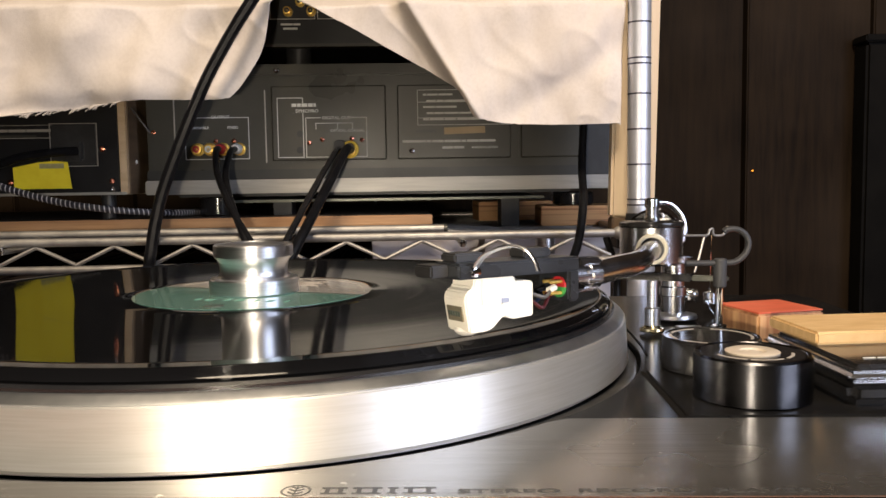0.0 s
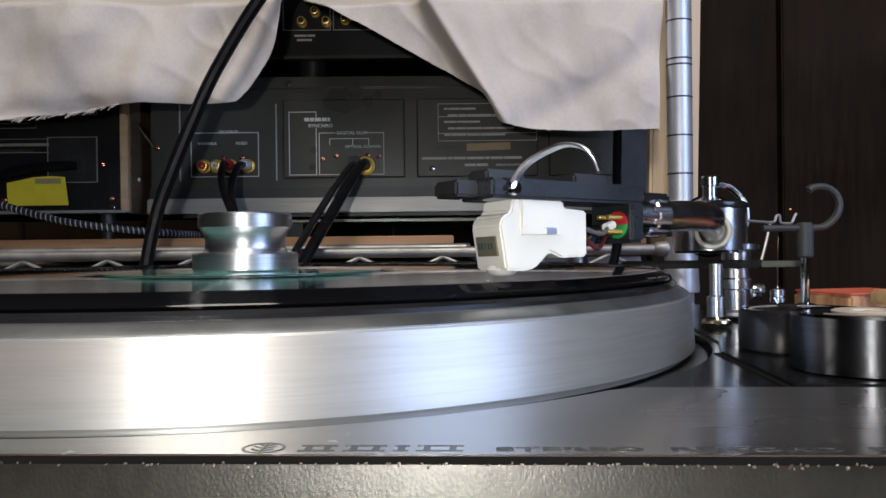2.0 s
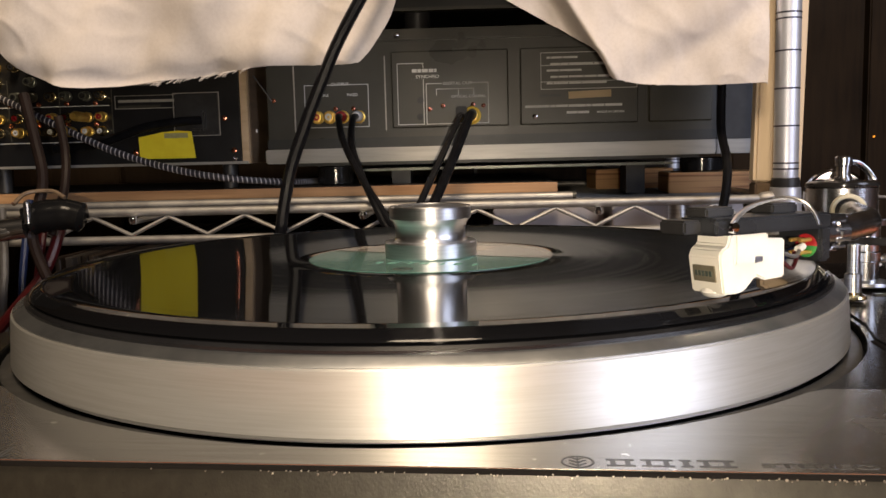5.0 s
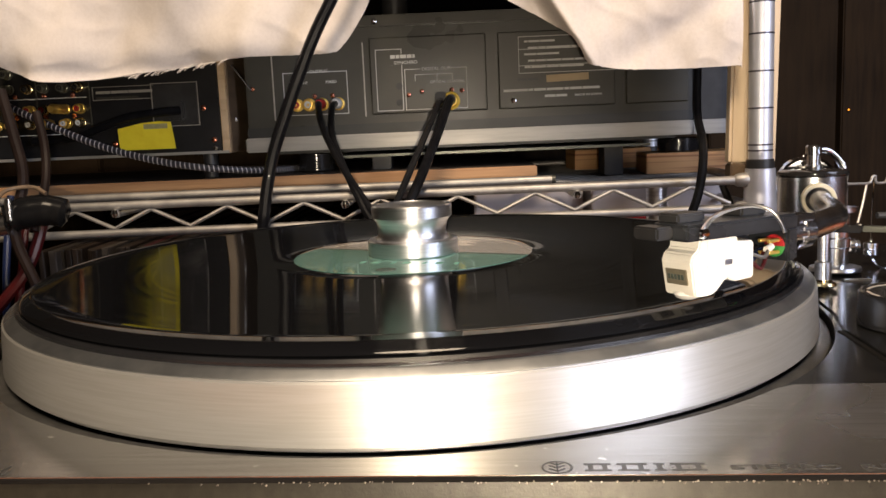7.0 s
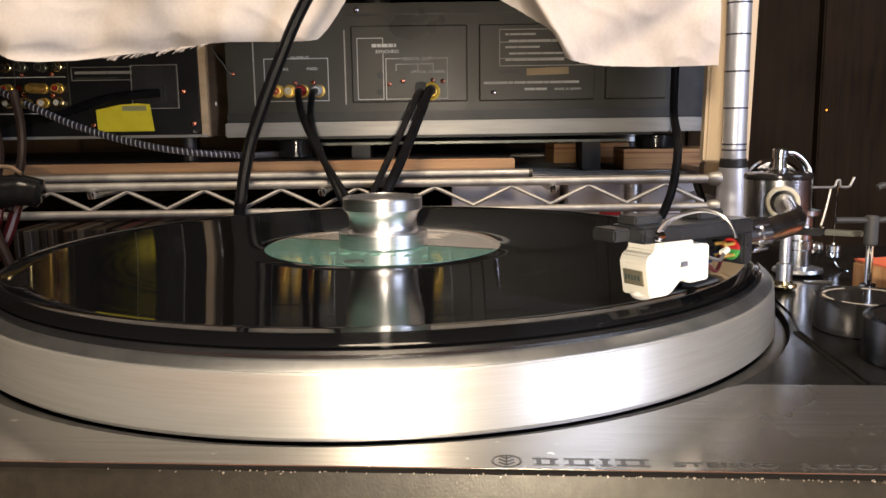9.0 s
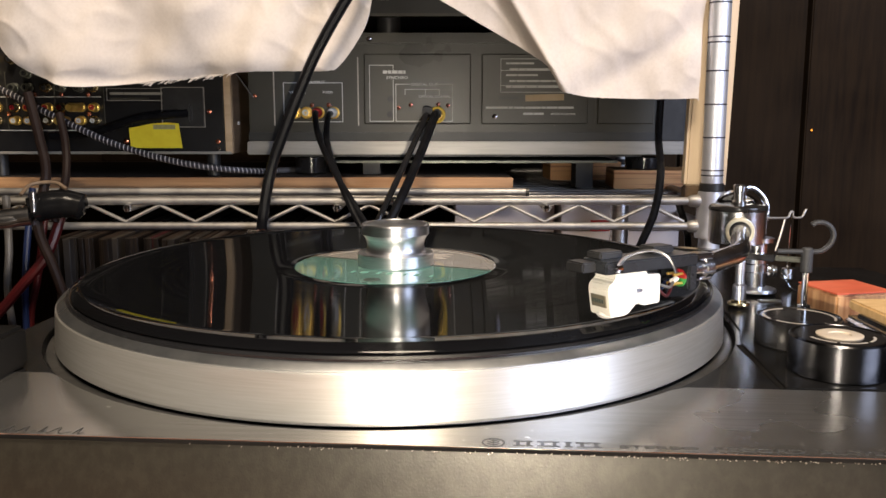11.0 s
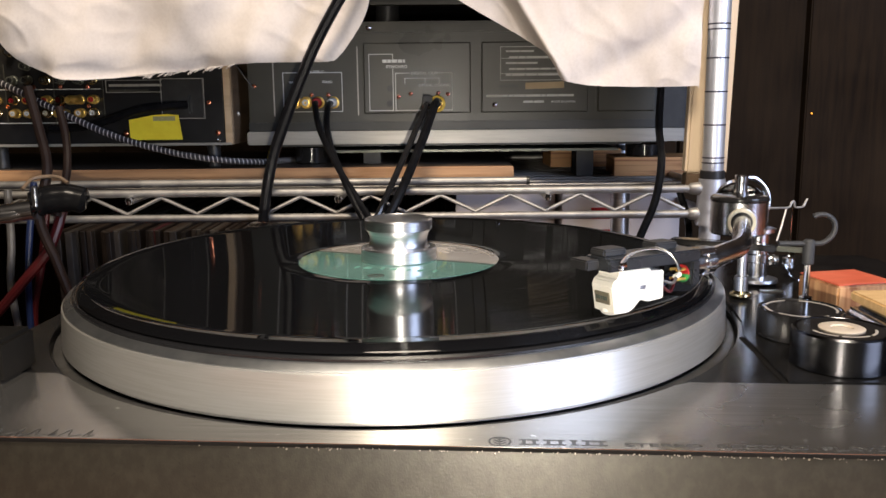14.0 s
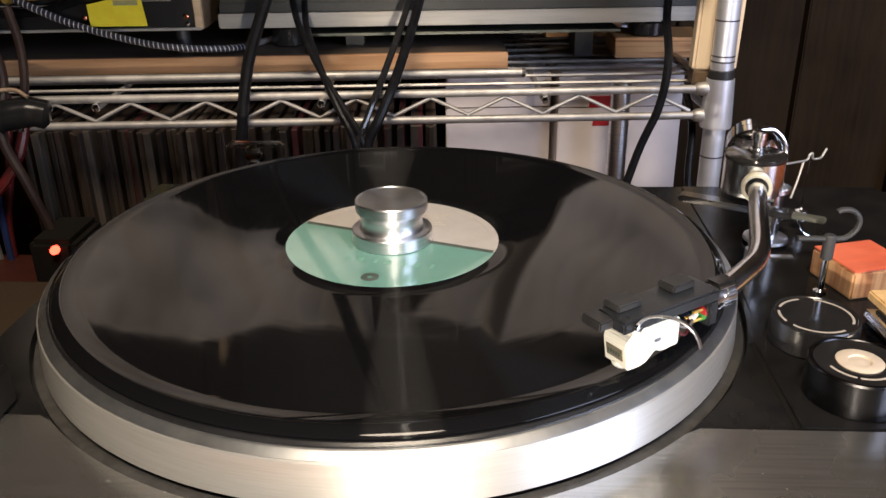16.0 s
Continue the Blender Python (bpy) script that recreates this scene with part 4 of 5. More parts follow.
def shelf_post(m, label):
    post = thing("shelf_post", label, "post", m, "posts of the wire shelf")
    part("pipe", lathe([(0, FLOOR), (0.0083, FLOOR), (0.0083, 0.62), (0, 0.62)], 32), M_post, post)
    ring = finish("groove", lathe([(0.00825, -0.0006), (0.00850, -0.0005), (0.00850, 0.0005), (0.00825, 0.0006)], 32), M_groove)
    for k in range(-14, 22):
        g = new("groove", ring)
        g.parent = post
        g.matrix_basis = pose(0, 0, 0.0660 + 0.0254 * k)
        if k % 4 == 0:
            g = new("groove", ring)
            g.parent = post
            g.matrix_basis = pose(0, 0, 0.0660 + 0.0254 * k - 0.0040)
    part("sleeve", lathe([(0.0084, 0.0495), (0.0102, 0.0492), (0.0119, 0.0140), (0.0115, 0.0125), (0.0084, 0.0125)], 32), M_post, post)
    part("collar", lathe([(0.0084, 0.0560), (0.0093, 0.0555), (0.0096, 0.0495), (0.0084, 0.0495)], 32), M_black_matt, post, "black plastic collar")
    return post


shelf_post(BACK @ pose(0.2170, 0.0, 0.0), "chrome shelf post with evenly spaced grooves")
shelf_post(BACK @ pose(0.2205, 0.352, 0.0), "chrome shelf post with evenly spaced grooves")

batten = thing("wooden_batten", "pale wooden batten standing behind the post", "batten", BACK @ pose(0.2020, 0.012, 0.0520, 0, 1.4, 0))
part("board", box(-0.0030, 0.0305, 0.0, 0.012, 0, 0.50, 0.002), M_batten, batten)
part("cap", box(-0.002, 0.012, -0.001, 0.013, -0.010, 0.0003, 0.001), M_brownwood, batten)

# ---- shelf load ----
board = thing("wooden_board", "orange-brown wooden board lying on the wire shelf", "board", BACK @ pose(0, 0, 0))
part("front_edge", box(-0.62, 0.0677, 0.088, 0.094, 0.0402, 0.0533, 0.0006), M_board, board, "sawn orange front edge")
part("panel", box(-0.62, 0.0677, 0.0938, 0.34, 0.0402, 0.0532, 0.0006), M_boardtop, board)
bar = thing("metal_bar", "dull steel tube lying in front of the board", "tube", BACK)
part("pipe", tube([(-0.40, 0.056, 0.0436), (0.0760, 0.056, 0.0436)], 0.0034, 16, smooth=False), M_shelf_wire, bar)
part("end_cap", tube([(0.0758, 0.056, 0.0436), (0.0786, 0.056, 0.0436)], 0.0037, 16, smooth=False), M_cd, bar, "dark end cap")

# disc player seen from behind
deck = thing("disc_player", "dark grey disc player seen from behind, on a silver base", "disc player", BACK @ pose(0, 0.115, 0))
body = part("body", box(-0.172, 0.2310, 0.0, 0.27, 0.0845, 0.1815, 0.0012), M_cd, deck)
part("base_ledge", box(-0.1735, 0.2000, -0.006, 0.268, 0.0728, 0.0846, 0.0010), M_ledge, deck, "silver base ledge")
part("base_ledge", box(0.2004, 0.2330, -0.003, 0.268, 0.0728, 0.0846, 0.0010), M_ledge, deck)
part("under_plate", box(-0.150, 0.190, 0.01, 0.26, 0.0700, 0.0728, 0.0005), M_cd_dark, deck)
part("top_lip", box(-0.1725, 0.2315, -0.0035, 0.01, 0.1716, 0.1790, 0.0010), M_cd, deck)
part("lower_lip", box(-0.1725, 0.2010, -0.0020, 0.004, 0.0850, 0.0930, 0.0008), M_cd_dark, deck)
part("dark_end", box(0.2012, 0.2325, -0.0012, 0.004, 0.0850, 0.1700, 0.0008), M_black_matt, deck, "black end of the panel")
for x0, x1, z0, z1 in ((-0.068, 0.0320, 0.0985, 0.1645), (0.0385, 0.1385, 0.0985, 0.1645), (0.1440, 0.1990, 0.0985, 0.1645)):
    part("pressed_panel", box(x0, x1, -0.0030, 0.004, z0, z1, 0.0026, 3), M_cd, deck)
for x0 in (-0.0725, -0.1490):
    part("rib", box(x0, x0 + 0.0011, -0.0012, 0.003, 0.0985, 0.1600, 0.0004), M_ledge, deck)
part("print", frame_line(-0.1400, -0.0860, 0.1020, 0.1375, y=-0.0002), M_print, deck)
part("print", frame_line(-0.0615, -0.0395, 0.1025, 0.1530, y=-0.0032), M_print, deck)
part("print", frame_line(-0.0378, 0.0140, 0.1025, 0.1362, y=-0.0033), M_print, deck)
part("print_gap", box(-0.0245, -0.0020, -0.0037, -0.0028, 0.1352, 0.1366, 0), M_cd, deck)
br = bars(-0.0294, 0.1310, (0.0315,), 0.0006, -0.0032)
for bx in (-0.0294, -0.0112, 0.0015):
    box(bx, bx + 0.0006, -0.0035, -0.0028, 0.1262, 0.1312, 0, bm=br)
part("print", br, M_print, deck)
for words, bx, bz, size, yy in (("OUTPUT", -0.1175, 0.1366, 0.0034, -0.0004), ("FIXED", -0.1042, 0.1278, 0.0030, -0.0004), ("VARIABLE", -0.1345, 0.1278, 0.0030, -0.0004), ("DIGITAL OUT", -0.0235, 0.1346, 0.0034, -0.0038),
                                ("OPTICAL", -0.0170, 0.1240, 0.0029, -0.0033), ("COAXIAL", -0.0025, 0.1240, 0.0029, -0.0033), ("SYNCHRO", -0.0460, 0.1405, 0.0036, -0.0033)):
    part("lettering", moved(lettering(words, size, 1.15), pose(bx, -0.0037 if words == "SYNCHRO" else yy, bz) @ UPRIGHT), M_print, deck)
part("print_gap", box(-0.0500, -0.0280, -0.0036, -0.0028, 0.1400, 0.1485, 0), M_cd, deck)
part("print", bars(-0.0490, 0.1452, (0.004, 0.003, 0.005, 0.004, 0.002), 0.0028, -0.0037), M_print, deck)
plate = part("rating_plate", frame_line(0.0570, 0.1360, 0.1285, 0.1585, 0.0005, -0.0032), M_print, deck)
for k, ws in enumerate(((0.003, 0.009, 0.012), (0.008, 0.006, 0.02, 0.012), (0.010, 0.018), (0.006, 0.008, 0.012, 0.010, 0.014), (0.005, 0.012, 0.010, 0.020))):
    part("print", bars(0.0620 + 0.003 * (k % 2), 0.1535 - 0.0052 * k, ws, 0.0016, -0.0032), M_print, plate)
part("print", bars(0.0575, 0.1478, (0.078,), 0.0005, -0.0032), M_print, plate)
part("print", bars(0.0575, 0.1345, (0.078,), 0.0005, -0.0032), M_print, plate)
part("tape", moved(box(0.0, 0.0350, -0.0004, 0.0004, 0.0, 0.0058, 0), pose(0.0798, -0.0032, 0.1206, 0, -1.5, 0)), M_tape, deck, "strip of brown masking tape")
part("print", bars(0.0555, 0.1225, (0.008, 0.009), 0.0022, -0.0032), M_cd_dark, deck)
part("print", bars(0.0440, 0.1140, (0.020, 0.004, 0.010, 0.014, 0.004, 0.010, 0.014), 0.0020, -0.0032), M_print, deck)
part("lettering", moved(lettering("MADE IN JAPAN", 0.0026, 1.2), pose(0.1030, -0.0033, 0.1085) @ UPRIGHT), M_print, deck)
part("print", bars(0.0780, 0.1085, (0.009, 0.009), 0.0020, -0.0032), M_print, deck)


def screw(m, mat, parent, r=0.0020):
    part("screw", moved(lathe([(0, 0), (r, 0), (r * 0.9, r * 0.5), (r * 0.3, r * 0.7), (0, r * 0.45)], 14), m @ pose(0, 0, 0, 90)), mat, parent)


for sx, sz in ((-0.1660, 0.1255), (-0.1140, 0.1175), (-0.0990, 0.1175), (-0.0350, 0.1150), (-0.0240, 0.1175), (0.0010, 0.1180), (0.0095, 0.1170)):
    screw(pose(sx, -0.0030 if sx > -0.07 else 0.0, sz), M_copper, deck)
for sx, sz in ((-0.0610, 0.1755), (0.1250, 0.1755), (0.0520, 0.1070)):
    screw(pose(sx, -0.0036 if sz > 0.12 else -0.0030, sz), M_chrome, deck, 0.0024)
for sx, sz in ((-0.0425, 0.1225), (-0.0430, 0.1090)):
    part("hole", moved(cylinder(0.0028, -0.0004, 0.0004, 0.0001, 18), pose(sx, -0.0031, sz, 90)), M_black_matt, deck)


def jack(m, collar, insert, parent, r=0.0046):
    j = part("jack", moved(lathe([(0, 0), (r, 0), (r, 0.003), (r * 0.8, 0.0034), (r * 0.8, 0.009), (r * 0.55, 0.0092), (r * 0.55, 0.004), (0, 0.004)], 20), m @ pose(0, 0, 0, 90)), collar, parent)
    part("insert", moved(lathe([(r * 0.22, 0.0094), (r * 0.52, 0.0094), (r * 0.52, 0.004), (r * 0.22, 0.004)], 16), m @ pose(0, 0, 0, 90)), insert, j)


for jx, ins in ((-0.1290, M_red), (-0.1190, M_white), (-0.1080, M_red), (-0.0945, M_white)):
    jack(pose(jx, 0, 0.1105), M_gold, ins, deck, 0.0054)
part("coaxial_collar", moved(torus(0.0062, 0.0012, 30, 8), pose(0.0000, -0.0150, 0.1085, 90)), M_lacquer, deck, "bright gold ring")
jack(pose(0, -0.003, 0.1085), M_gold, M_black_matt, deck, 0.0056)
part("optical_port", box(-0.0130, -0.0040, -0.0035, 0.001, 0.1050, 0.1135, 0.001), M_black_matt, deck)
part("slide_switch", box(-0.0235, -0.0165, -0.0026, 0.001, 0.1065, 0.1090, 0.0003), M_white, deck)
for fx, fr, fz in ((-0.120, 0.0155, 0.0533), (0.196, 0.0180, 0.0575)):
    part("foot", moved(lathe([(0, fz), (fr - 0.002, fz), (fr, fz + 0.0015), (fr, 0.0690), (fr - 0.002, 0.0700), (0, 0.0700)], 32), pose(fx, 0.025, 0)), M_black, deck, "round black foot")

# component standing on the disc player
upper = thing("amplifier", "black amplifier standing on top of the disc player", "amplifier", BACK @ pose(0, 0.118, 0))
part("body", box(-0.175, 0.235, 0, 0.28, 0.1975, 0.34, 0.0012), M_amp, upper)
part("bottom_flange", box(-0.175, 0.235, -0.0025, 0.01, 0.1960, 0.1985, 0.0004), M_cd, upper)
for fx in (-0.155, -0.045, 0.215):
    part("foot", moved(cylinder(0.011, 0.1815, 0.1976, 0.001, 24), pose(fx, 0.02, 0)), M_black_matt, upper)
part("print", frame_line(-0.066, -0.028, 0.2190, 0.2700, 0.0005, -0.0002), M_print, upper)
part("print", frame_line(-0.026, 0.020, 0.2190, 0.2700, 0.0005, -0.0002), M_print, upper)
part("print", bars(-0.0570, 0.2140, (0.010, 0.006), 0.0016, -0.0002), M_print, upper)
part("print", bars(-0.0550, 0.2105, (0.012,), 0.0016, -0.0002), M_print, upper)
for jx, jz, mt in ((-0.0505, 0.2250, M_gold), (-0.0400, 0.2330, M_gold), (-0.0310, 0.2250, M_gold), (-0.0160, 0.2270, M_gold), (0.0, 0.2270, M_gold)):
    jack(pose(jx, 0, jz), mt, M_black_matt, upper, 0.0040)

# receiver in a wooden case
recv = thing("receiver", "black receiver seen from behind, with many gold sockets and wooden sides", "receiver", BACK @ pose(0, 0.100, 0))
part("body", box(-0.62, -0.1905, 0.0, 0.26, 0.0760, 0.26, 0.001), M_amp, recv)
sidew = part("side_panel", box(-0.1902, -0.1842, -0.002, 0.26, 0.0740, 0.27, 0.0008), M_maple, recv, "pale wooden side panel")
part("side_skin", box(-0.1844, -0.1832, 0.003, 0.26, 0.0742, 0.2698, 0.0003), M_brownwood, sidew, "brown veneered outer face")
screw(pose(-0.1832, 0.020, 0.1010, 0, 0, 90), M_white, sidew, 0.0018)
part("bottom_flange", box(-0.62, -0.1850, -0.0030, 0.02, 0.0738, 0.0760, 0.0004), M_ledge, recv)
for fx in (-0.205, -0.40):
    part("foot", moved(cylinder(0.006, 0.0533, 0.0740, 0.0006, 20), pose(fx, 0.012, 0)), M_black_matt, recv)
part("mains_plate", box(-0.245, -0.2080, -0.0015, 0.002, 0.0985, 0.1320, 0.001), M_black_matt, recv)
part("print", frame_line(-0.2460, -0.2075, 0.0975, 0.1330, 0.0006, -0.0016), M_ledge, recv)
part("mains_socket", box(-0.2320, -0.2190, -0.007, 0.002, 0.1020, 0.1180, 0.0015), M_black_matt, recv)
part("print", frame_line(-0.295, -0.2270, 0.1210, 0.1320, 0.0005, -0.0002), M_ledge, recv)
part("print", frame_line(-0.295, -0.2550, 0.1400, 0.1560, 0.0005, -0.0002), M_ledge, recv)
part("print", frame_line(-0.245, -0.2080, 0.1500, 0.1620, 0.0005, -0.0002), M_print, recv)
for k in range(4):
    part("print", bars(-0.2920, 0.1515 - 0.0028 * k, (0.010, 0.012, 0.008), 0.0012, -0.0002), M_ledge, recv)
part("print", bars(-0.2920, 0.1262, (0.012, 0.014, 0.020, 0.012), 0.0022, -0.0002), M_ledge, recv)
part("print", bars(-0.2920, 0.1215, (0.014, 0.020), 0.0022, -0.0002), M_cd, recv)
for z in (0.0945, 0.1240):
    part("print", bars(-0.55, z, (0.25,), 0.0007, -0.0002), M_print, recv)
for lx in (-0.298, -0.342, -0.385):
    part("print", bars(lx, 0.0945, (0.0008,), 0.052, -0.0002), M_cd, recv)
rowcol = (M_white, M_red, M_white, M_red)
for row, z in enumerate((0.1035, 0.1150, 0.1325, 0.1450, 0.1570)):
    for k in range(9):
        if row == 3 and k % 2:
            continue
        jx = -0.3055 - 0.0125 * k - 0.004 * (k // 2)
        jack(pose(jx, 0, z + random.uniform(-0.0002, 0.0002)), (M_olive if k % 3 else M_brass) if row in (2, 3) else (M_gold if (k + row) % 3 else M_brass), (M_white, M_red)[row % 2] if row < 2 else M_black_matt, recv, 0.0042)
for k in range(5):
    screw(pose(-0.3110 - 0.024 * k, -0.0004, 0.1095), M_copper, recv, 0.0022)
    screw(pose(-0.3110 - 0.024 * k, -0.0004, 0.1265), M_copper, recv, 0.0022)
for sx, sz in ((-0.2035, 0.1115), (-0.1965, 0.0850), (-0.2790, 0.0850)):
    screw(pose(sx, -0.0018, sz), M_copper, recv, 0.0024)
screw(pose(-0.1965, -0.0002, 0.0785), M_chrome, recv, 0.0020)
for dx, dz in ((-0.318, 0.1150), (-0.329, 0.1035), (-0.395, 0.1035)):
    part("plug", moved(lathe([(0, 0), (0.0036, 0), (0.0040, 0.003), (0.0040, 0.018), (0.0026, 0.022), (0, 0.022)], 18), pose(dx, -0.006, dz, 90)), M_gold, recv, "gold cable plug")

tag = thing("yellow_tag", "yellow paper tag stuck round the mains lead", "tag", BACK @ pose(-0.2722, 0.088, 0.0795, 0, 0, 0))
part("paper", extrude([(0.0005, 0.0), (0.0465, 0.0), (0.0440, 0.0215), (0.0340, 0.0225), (0.0200, 0.0215), (0.0000, 0.0175)], -0.0002, 0.0002), M_yellow, tag, m=UPRIGHT)
part("print", box(0.0215, 0.0410, -0.0006, 0.0, 0.0165, 0.0205, 0), material("grey_print", (0.36, 0.33, 0.15), 0.6, 0.0, (0.3, 0.28, 0.12), 300, 3), tag)


def cable(label, pts, r, mat, m=None, uv=False, name="cable"):
    return solo(name, tube(pts, r, 10, 8, uv=uv), mat, label, "cable", m)


cable("black mains lead bent behind the yellow tag", [(-0.222, 0.092, 0.1100), (-0.236, 0.080, 0.1085), (-0.262, 0.080, 0.1050), (-0.285, 0.084, 0.0985), (-0.31, 0.090, 0.0920), (-0.345, 0.094, 0.090)], 0.0036, M_cable, BACK)
cable("black and white braided cable sagging along the receiver", [(-0.44, 0.084, 0.155), (-0.3823, 0.082, 0.1316), (-0.3347, 0.080, 0.1078), (-0.2864, 0.078, 0.0852), (-0.2374, 0.078, 0.0699), (-0.1976, 0.082, 0.0624), (-0.158, 0.105, 0.0580), (-0.135, 0.16, 0.0565)], 0.0028, M_braid, BACK, True)
cable("thick black cable hanging in front of the cloth", [(-0.026, -0.020, 0.262), (-0.045, -0.018, 0.2250), (-0.0690, -0.016, 0.1898), (-0.0875, -0.016, 0.1588), (-0.099, -0.015, 0.1358), (-0.1156, -0.014, 0.0976), (-0.1279, -0.014, 0.0629), (-0.1368, -0.016, 0.0096), (-0.140, -0.020, -0.06), (-0.141, -0.02, -0.2)], 0.0042, M_cable, BACK)
cable("black signal cable from the output sockets", [(-0.1080, 0.100, 0.1105), (-0.1055, 0.075, 0.1075), (-0.0960, 0.035, 0.0880), (-0.0780, 0.002, 0.0600), (-0.0600, -0.018, 0.0350), (-0.046, -0.030, 0.010), (-0.036, -0.038, -0.05)], 0.0026, M_cable, BACK)
cable("black signal cable from the output sockets", [(-0.0945, 0.100, 0.1105), (-0.0945, 0.075, 0.1060), (-0.0900, 0.035, 0.0850), (-0.0770, 0.002, 0.0590), (-0.0640, -0.018, 0.0350), (-0.052, -0.030, 0.010), (-0.045, -0.038, -0.05)], 0.0026, M_cable, BACK)
cable("black digital cable from the gold ringed socket", [(0.0, 0.104, 0.1085), (-0.0020, 0.080, 0.1070), (-0.0100, 0.035, 0.0850), (-0.0220, -0.005, 0.0560), (-0.0330, -0.022, 0.0330), (-0.045, -0.030, 0.008), (-0.058, -0.038, -0.05)], 0.0037, M_cable, BACK)
cable("thin glossy black optical cable", [(-0.0085, 0.104, 0.1090), (-0.0100, 0.078, 0.1060), (-0.0200, 0.030, 0.0820), (-0.0330, -0.005, 0.0530), (-0.0430, -0.022, 0.0310), (-0.052, -0.030, 0.008), (-0.060, -0.038, -0.05)], 0.0026, M_black, BACK)
for px, mt in ((-0.1080, M_red), (-0.0945, M_white)):
    solo("plug", moved(lathe([(0, 0), (0.0040, 0), (0.0046, 0.003), (0.0042, 0.008), (0.0032, 0.012), (0, 0.012)], 18), pose(px, 0.107, 0.1105, 90)), mt, "small signal plug in its socket", "plug", BACK)
solo("plug", moved(lathe([(0, 0), (0.0038, 0), (0.0040, 0.012), (0.0034, 0.016), (0, 0.016)], 18), pose(0.0, 0.106, 0.1085, 84)), M_black_matt, "black digital plug in the gold ring", "plug", BACK)
solo("plug", moved(box(-0.0045, 0.0045, -0.0045, 0.0045, 0, 0.020, 0.001), pose(-0.0085, 0.112, 0.1092, 84)), M_black_matt, "square black optical plug", "plug", BACK)
cable("black cable hanging beside the wooden batten", [(0.1850, 0.050, 0.165), (0.1855, 0.045, 0.130), (0.1812, 0.030, 0.0900), (0.1735, -0.012, 0.0653), (0.1672, -0.022, 0.0348), (0.1535, -0.026, 0.0016), (0.135, -0.04, -0.05)], 0.0031, M_cable, BACK)
cable("thin black cable hanging below the shelf", [(0.2000, 0.03, 0.036), (0.2035, 0.012, 0.010), (0.2010, 0.0, -0.03), (0.205, -0.01, -0.07), (0.21, -0.01, -0.14)], 0.0028, M_cable, BACK)
cable("thin grey wire sticking out beside the receiver", [(-0.1760, 0.09, 0.1440), (-0.1700, 0.088, 0.1360), (-0.1620, 0.092, 0.1235)], 0.0007, M_cable_white, BACK)

for nm, px, py, pz, w, d, h, rz in (("wood_block", 0.164, 0.122, 0.0402, 0.078, 0.055, 0.0173, -3), ("wood_block", 0.118, 0.225, 0.0402, 0.075, 0.05, 0.0190, 3)):
    solo(nm, box(0, w, 0, d, 0, h, 0.0008), M_ply, "striped softwood block on the wire shelf", "block", BACK @ pose(px, py, pz, 0, 0, rz), "blocks under the disc player")
solo("glass_plate", box(-0.10, 0.165, 0.11, 0.30, 0.0650, 0.0672, 0.0004), M_olive, "thin grey green plate under the disc player", "plate", BACK)
for px in (-0.07, 0.13):
    solo("spacer", box(px, px + 0.016, 0.13, 0.16, 0.0533 if px < 0.06 else 0.0402, 0.0650, 0.0006), M_black_matt, "small black spacer under the plate", "spacer", BACK)


# ---- hanging cloth ----
def cloth(name, rim, top, label, fold):
    """A draped sheet between its lower rim and a straight top line, both given as (x, z)."""
    def at(line, s):
        k = s * (len(line) - 1)
        i = min(int(k), len(line) - 2)
        return Vector(line[i]).lerp(Vector(line[i + 1]), k - i)
    nu, nv = 150, 70
    rim = [q.to_2d() for q in smooth_path([(a, b, 0) for a, b in rim], 6)]
    bm = bmesh.new()
    grid = []
    for i in range(nu + 1):
        s = i / nu
        low, high = at(rim, s), at(top, s)
        row = []
        for j in range(nv + 1):
            t = (j / nv) ** 1.4
            q = low.lerp(high, t)
            y = fold(q.x, q.y) + 0.004 * noise.noise(Vector((q.x * 26, q.y * 18, 3.1))) + 0.0016 * noise.noise(Vector((q.x * 75, q.y * 50, 1.1))) - 0.0012 * (1 - abs(noise.noise(Vector((q.x * 30 + q.y * 22, q.y * 26 - q.x * 9, 7.7))))) ** 6
            y += 3.2 * max(0.0, q.y - 0.208) ** 1.05
            if j == 0:
                q = q + Vector((0, 0.0006 * noise.noise(Vector((q.x * 400, 0, 0)))))
            row.append(bm.verts.new((q.x, y, q.y)))
        grid.append(row)
    for i in range(nu):
        for j in range(nv):
            bm.faces.new((grid[i][j], grid[i + 1][j], grid[i + 1][j + 1], grid[i][j + 1]))
    ob = solo(name, bm, M_cloth, label, "cloth", BACK, sharp=80)
    mod = ob.modifiers.new("thickness", "SOLIDIFY")
    mod.thickness, mod.offset = 0.0008, 0
    return ob


def fold_left(x, z):
    return 0.002 + 0.005 * math.sin(x * 42 + z * 30) + 0.003 * math.sin(x * 95 - z * 55 + 1.0) - 0.010 * math.exp(-((x + 0.30) / 0.03) ** 2) + 0.006 * math.exp(-((z - 0.135) / 0.01) ** 2)


def fold_right(x, z):
    """One crisp fold runs up and to the left from the lowest corner; a soft one runs up to the right."""
    edge = x - (0.0985 - (z - 0.124) * 0.62)
    step = 0.012 / (1 + math.exp(-edge * 900)) - 0.006
    soft = (z - 0.128) - (x - 0.125) * 0.62
    return 0.004 - step + 0.0030 * math.exp(-(soft / 0.014) ** 2) - 0.0025 * math.exp(-((soft - 0.026) / 0.016) ** 2) - 0.004 * math.exp(-(edge / 0.006) ** 2) + 0.003 * math.sin(x * 60 + z * 40)


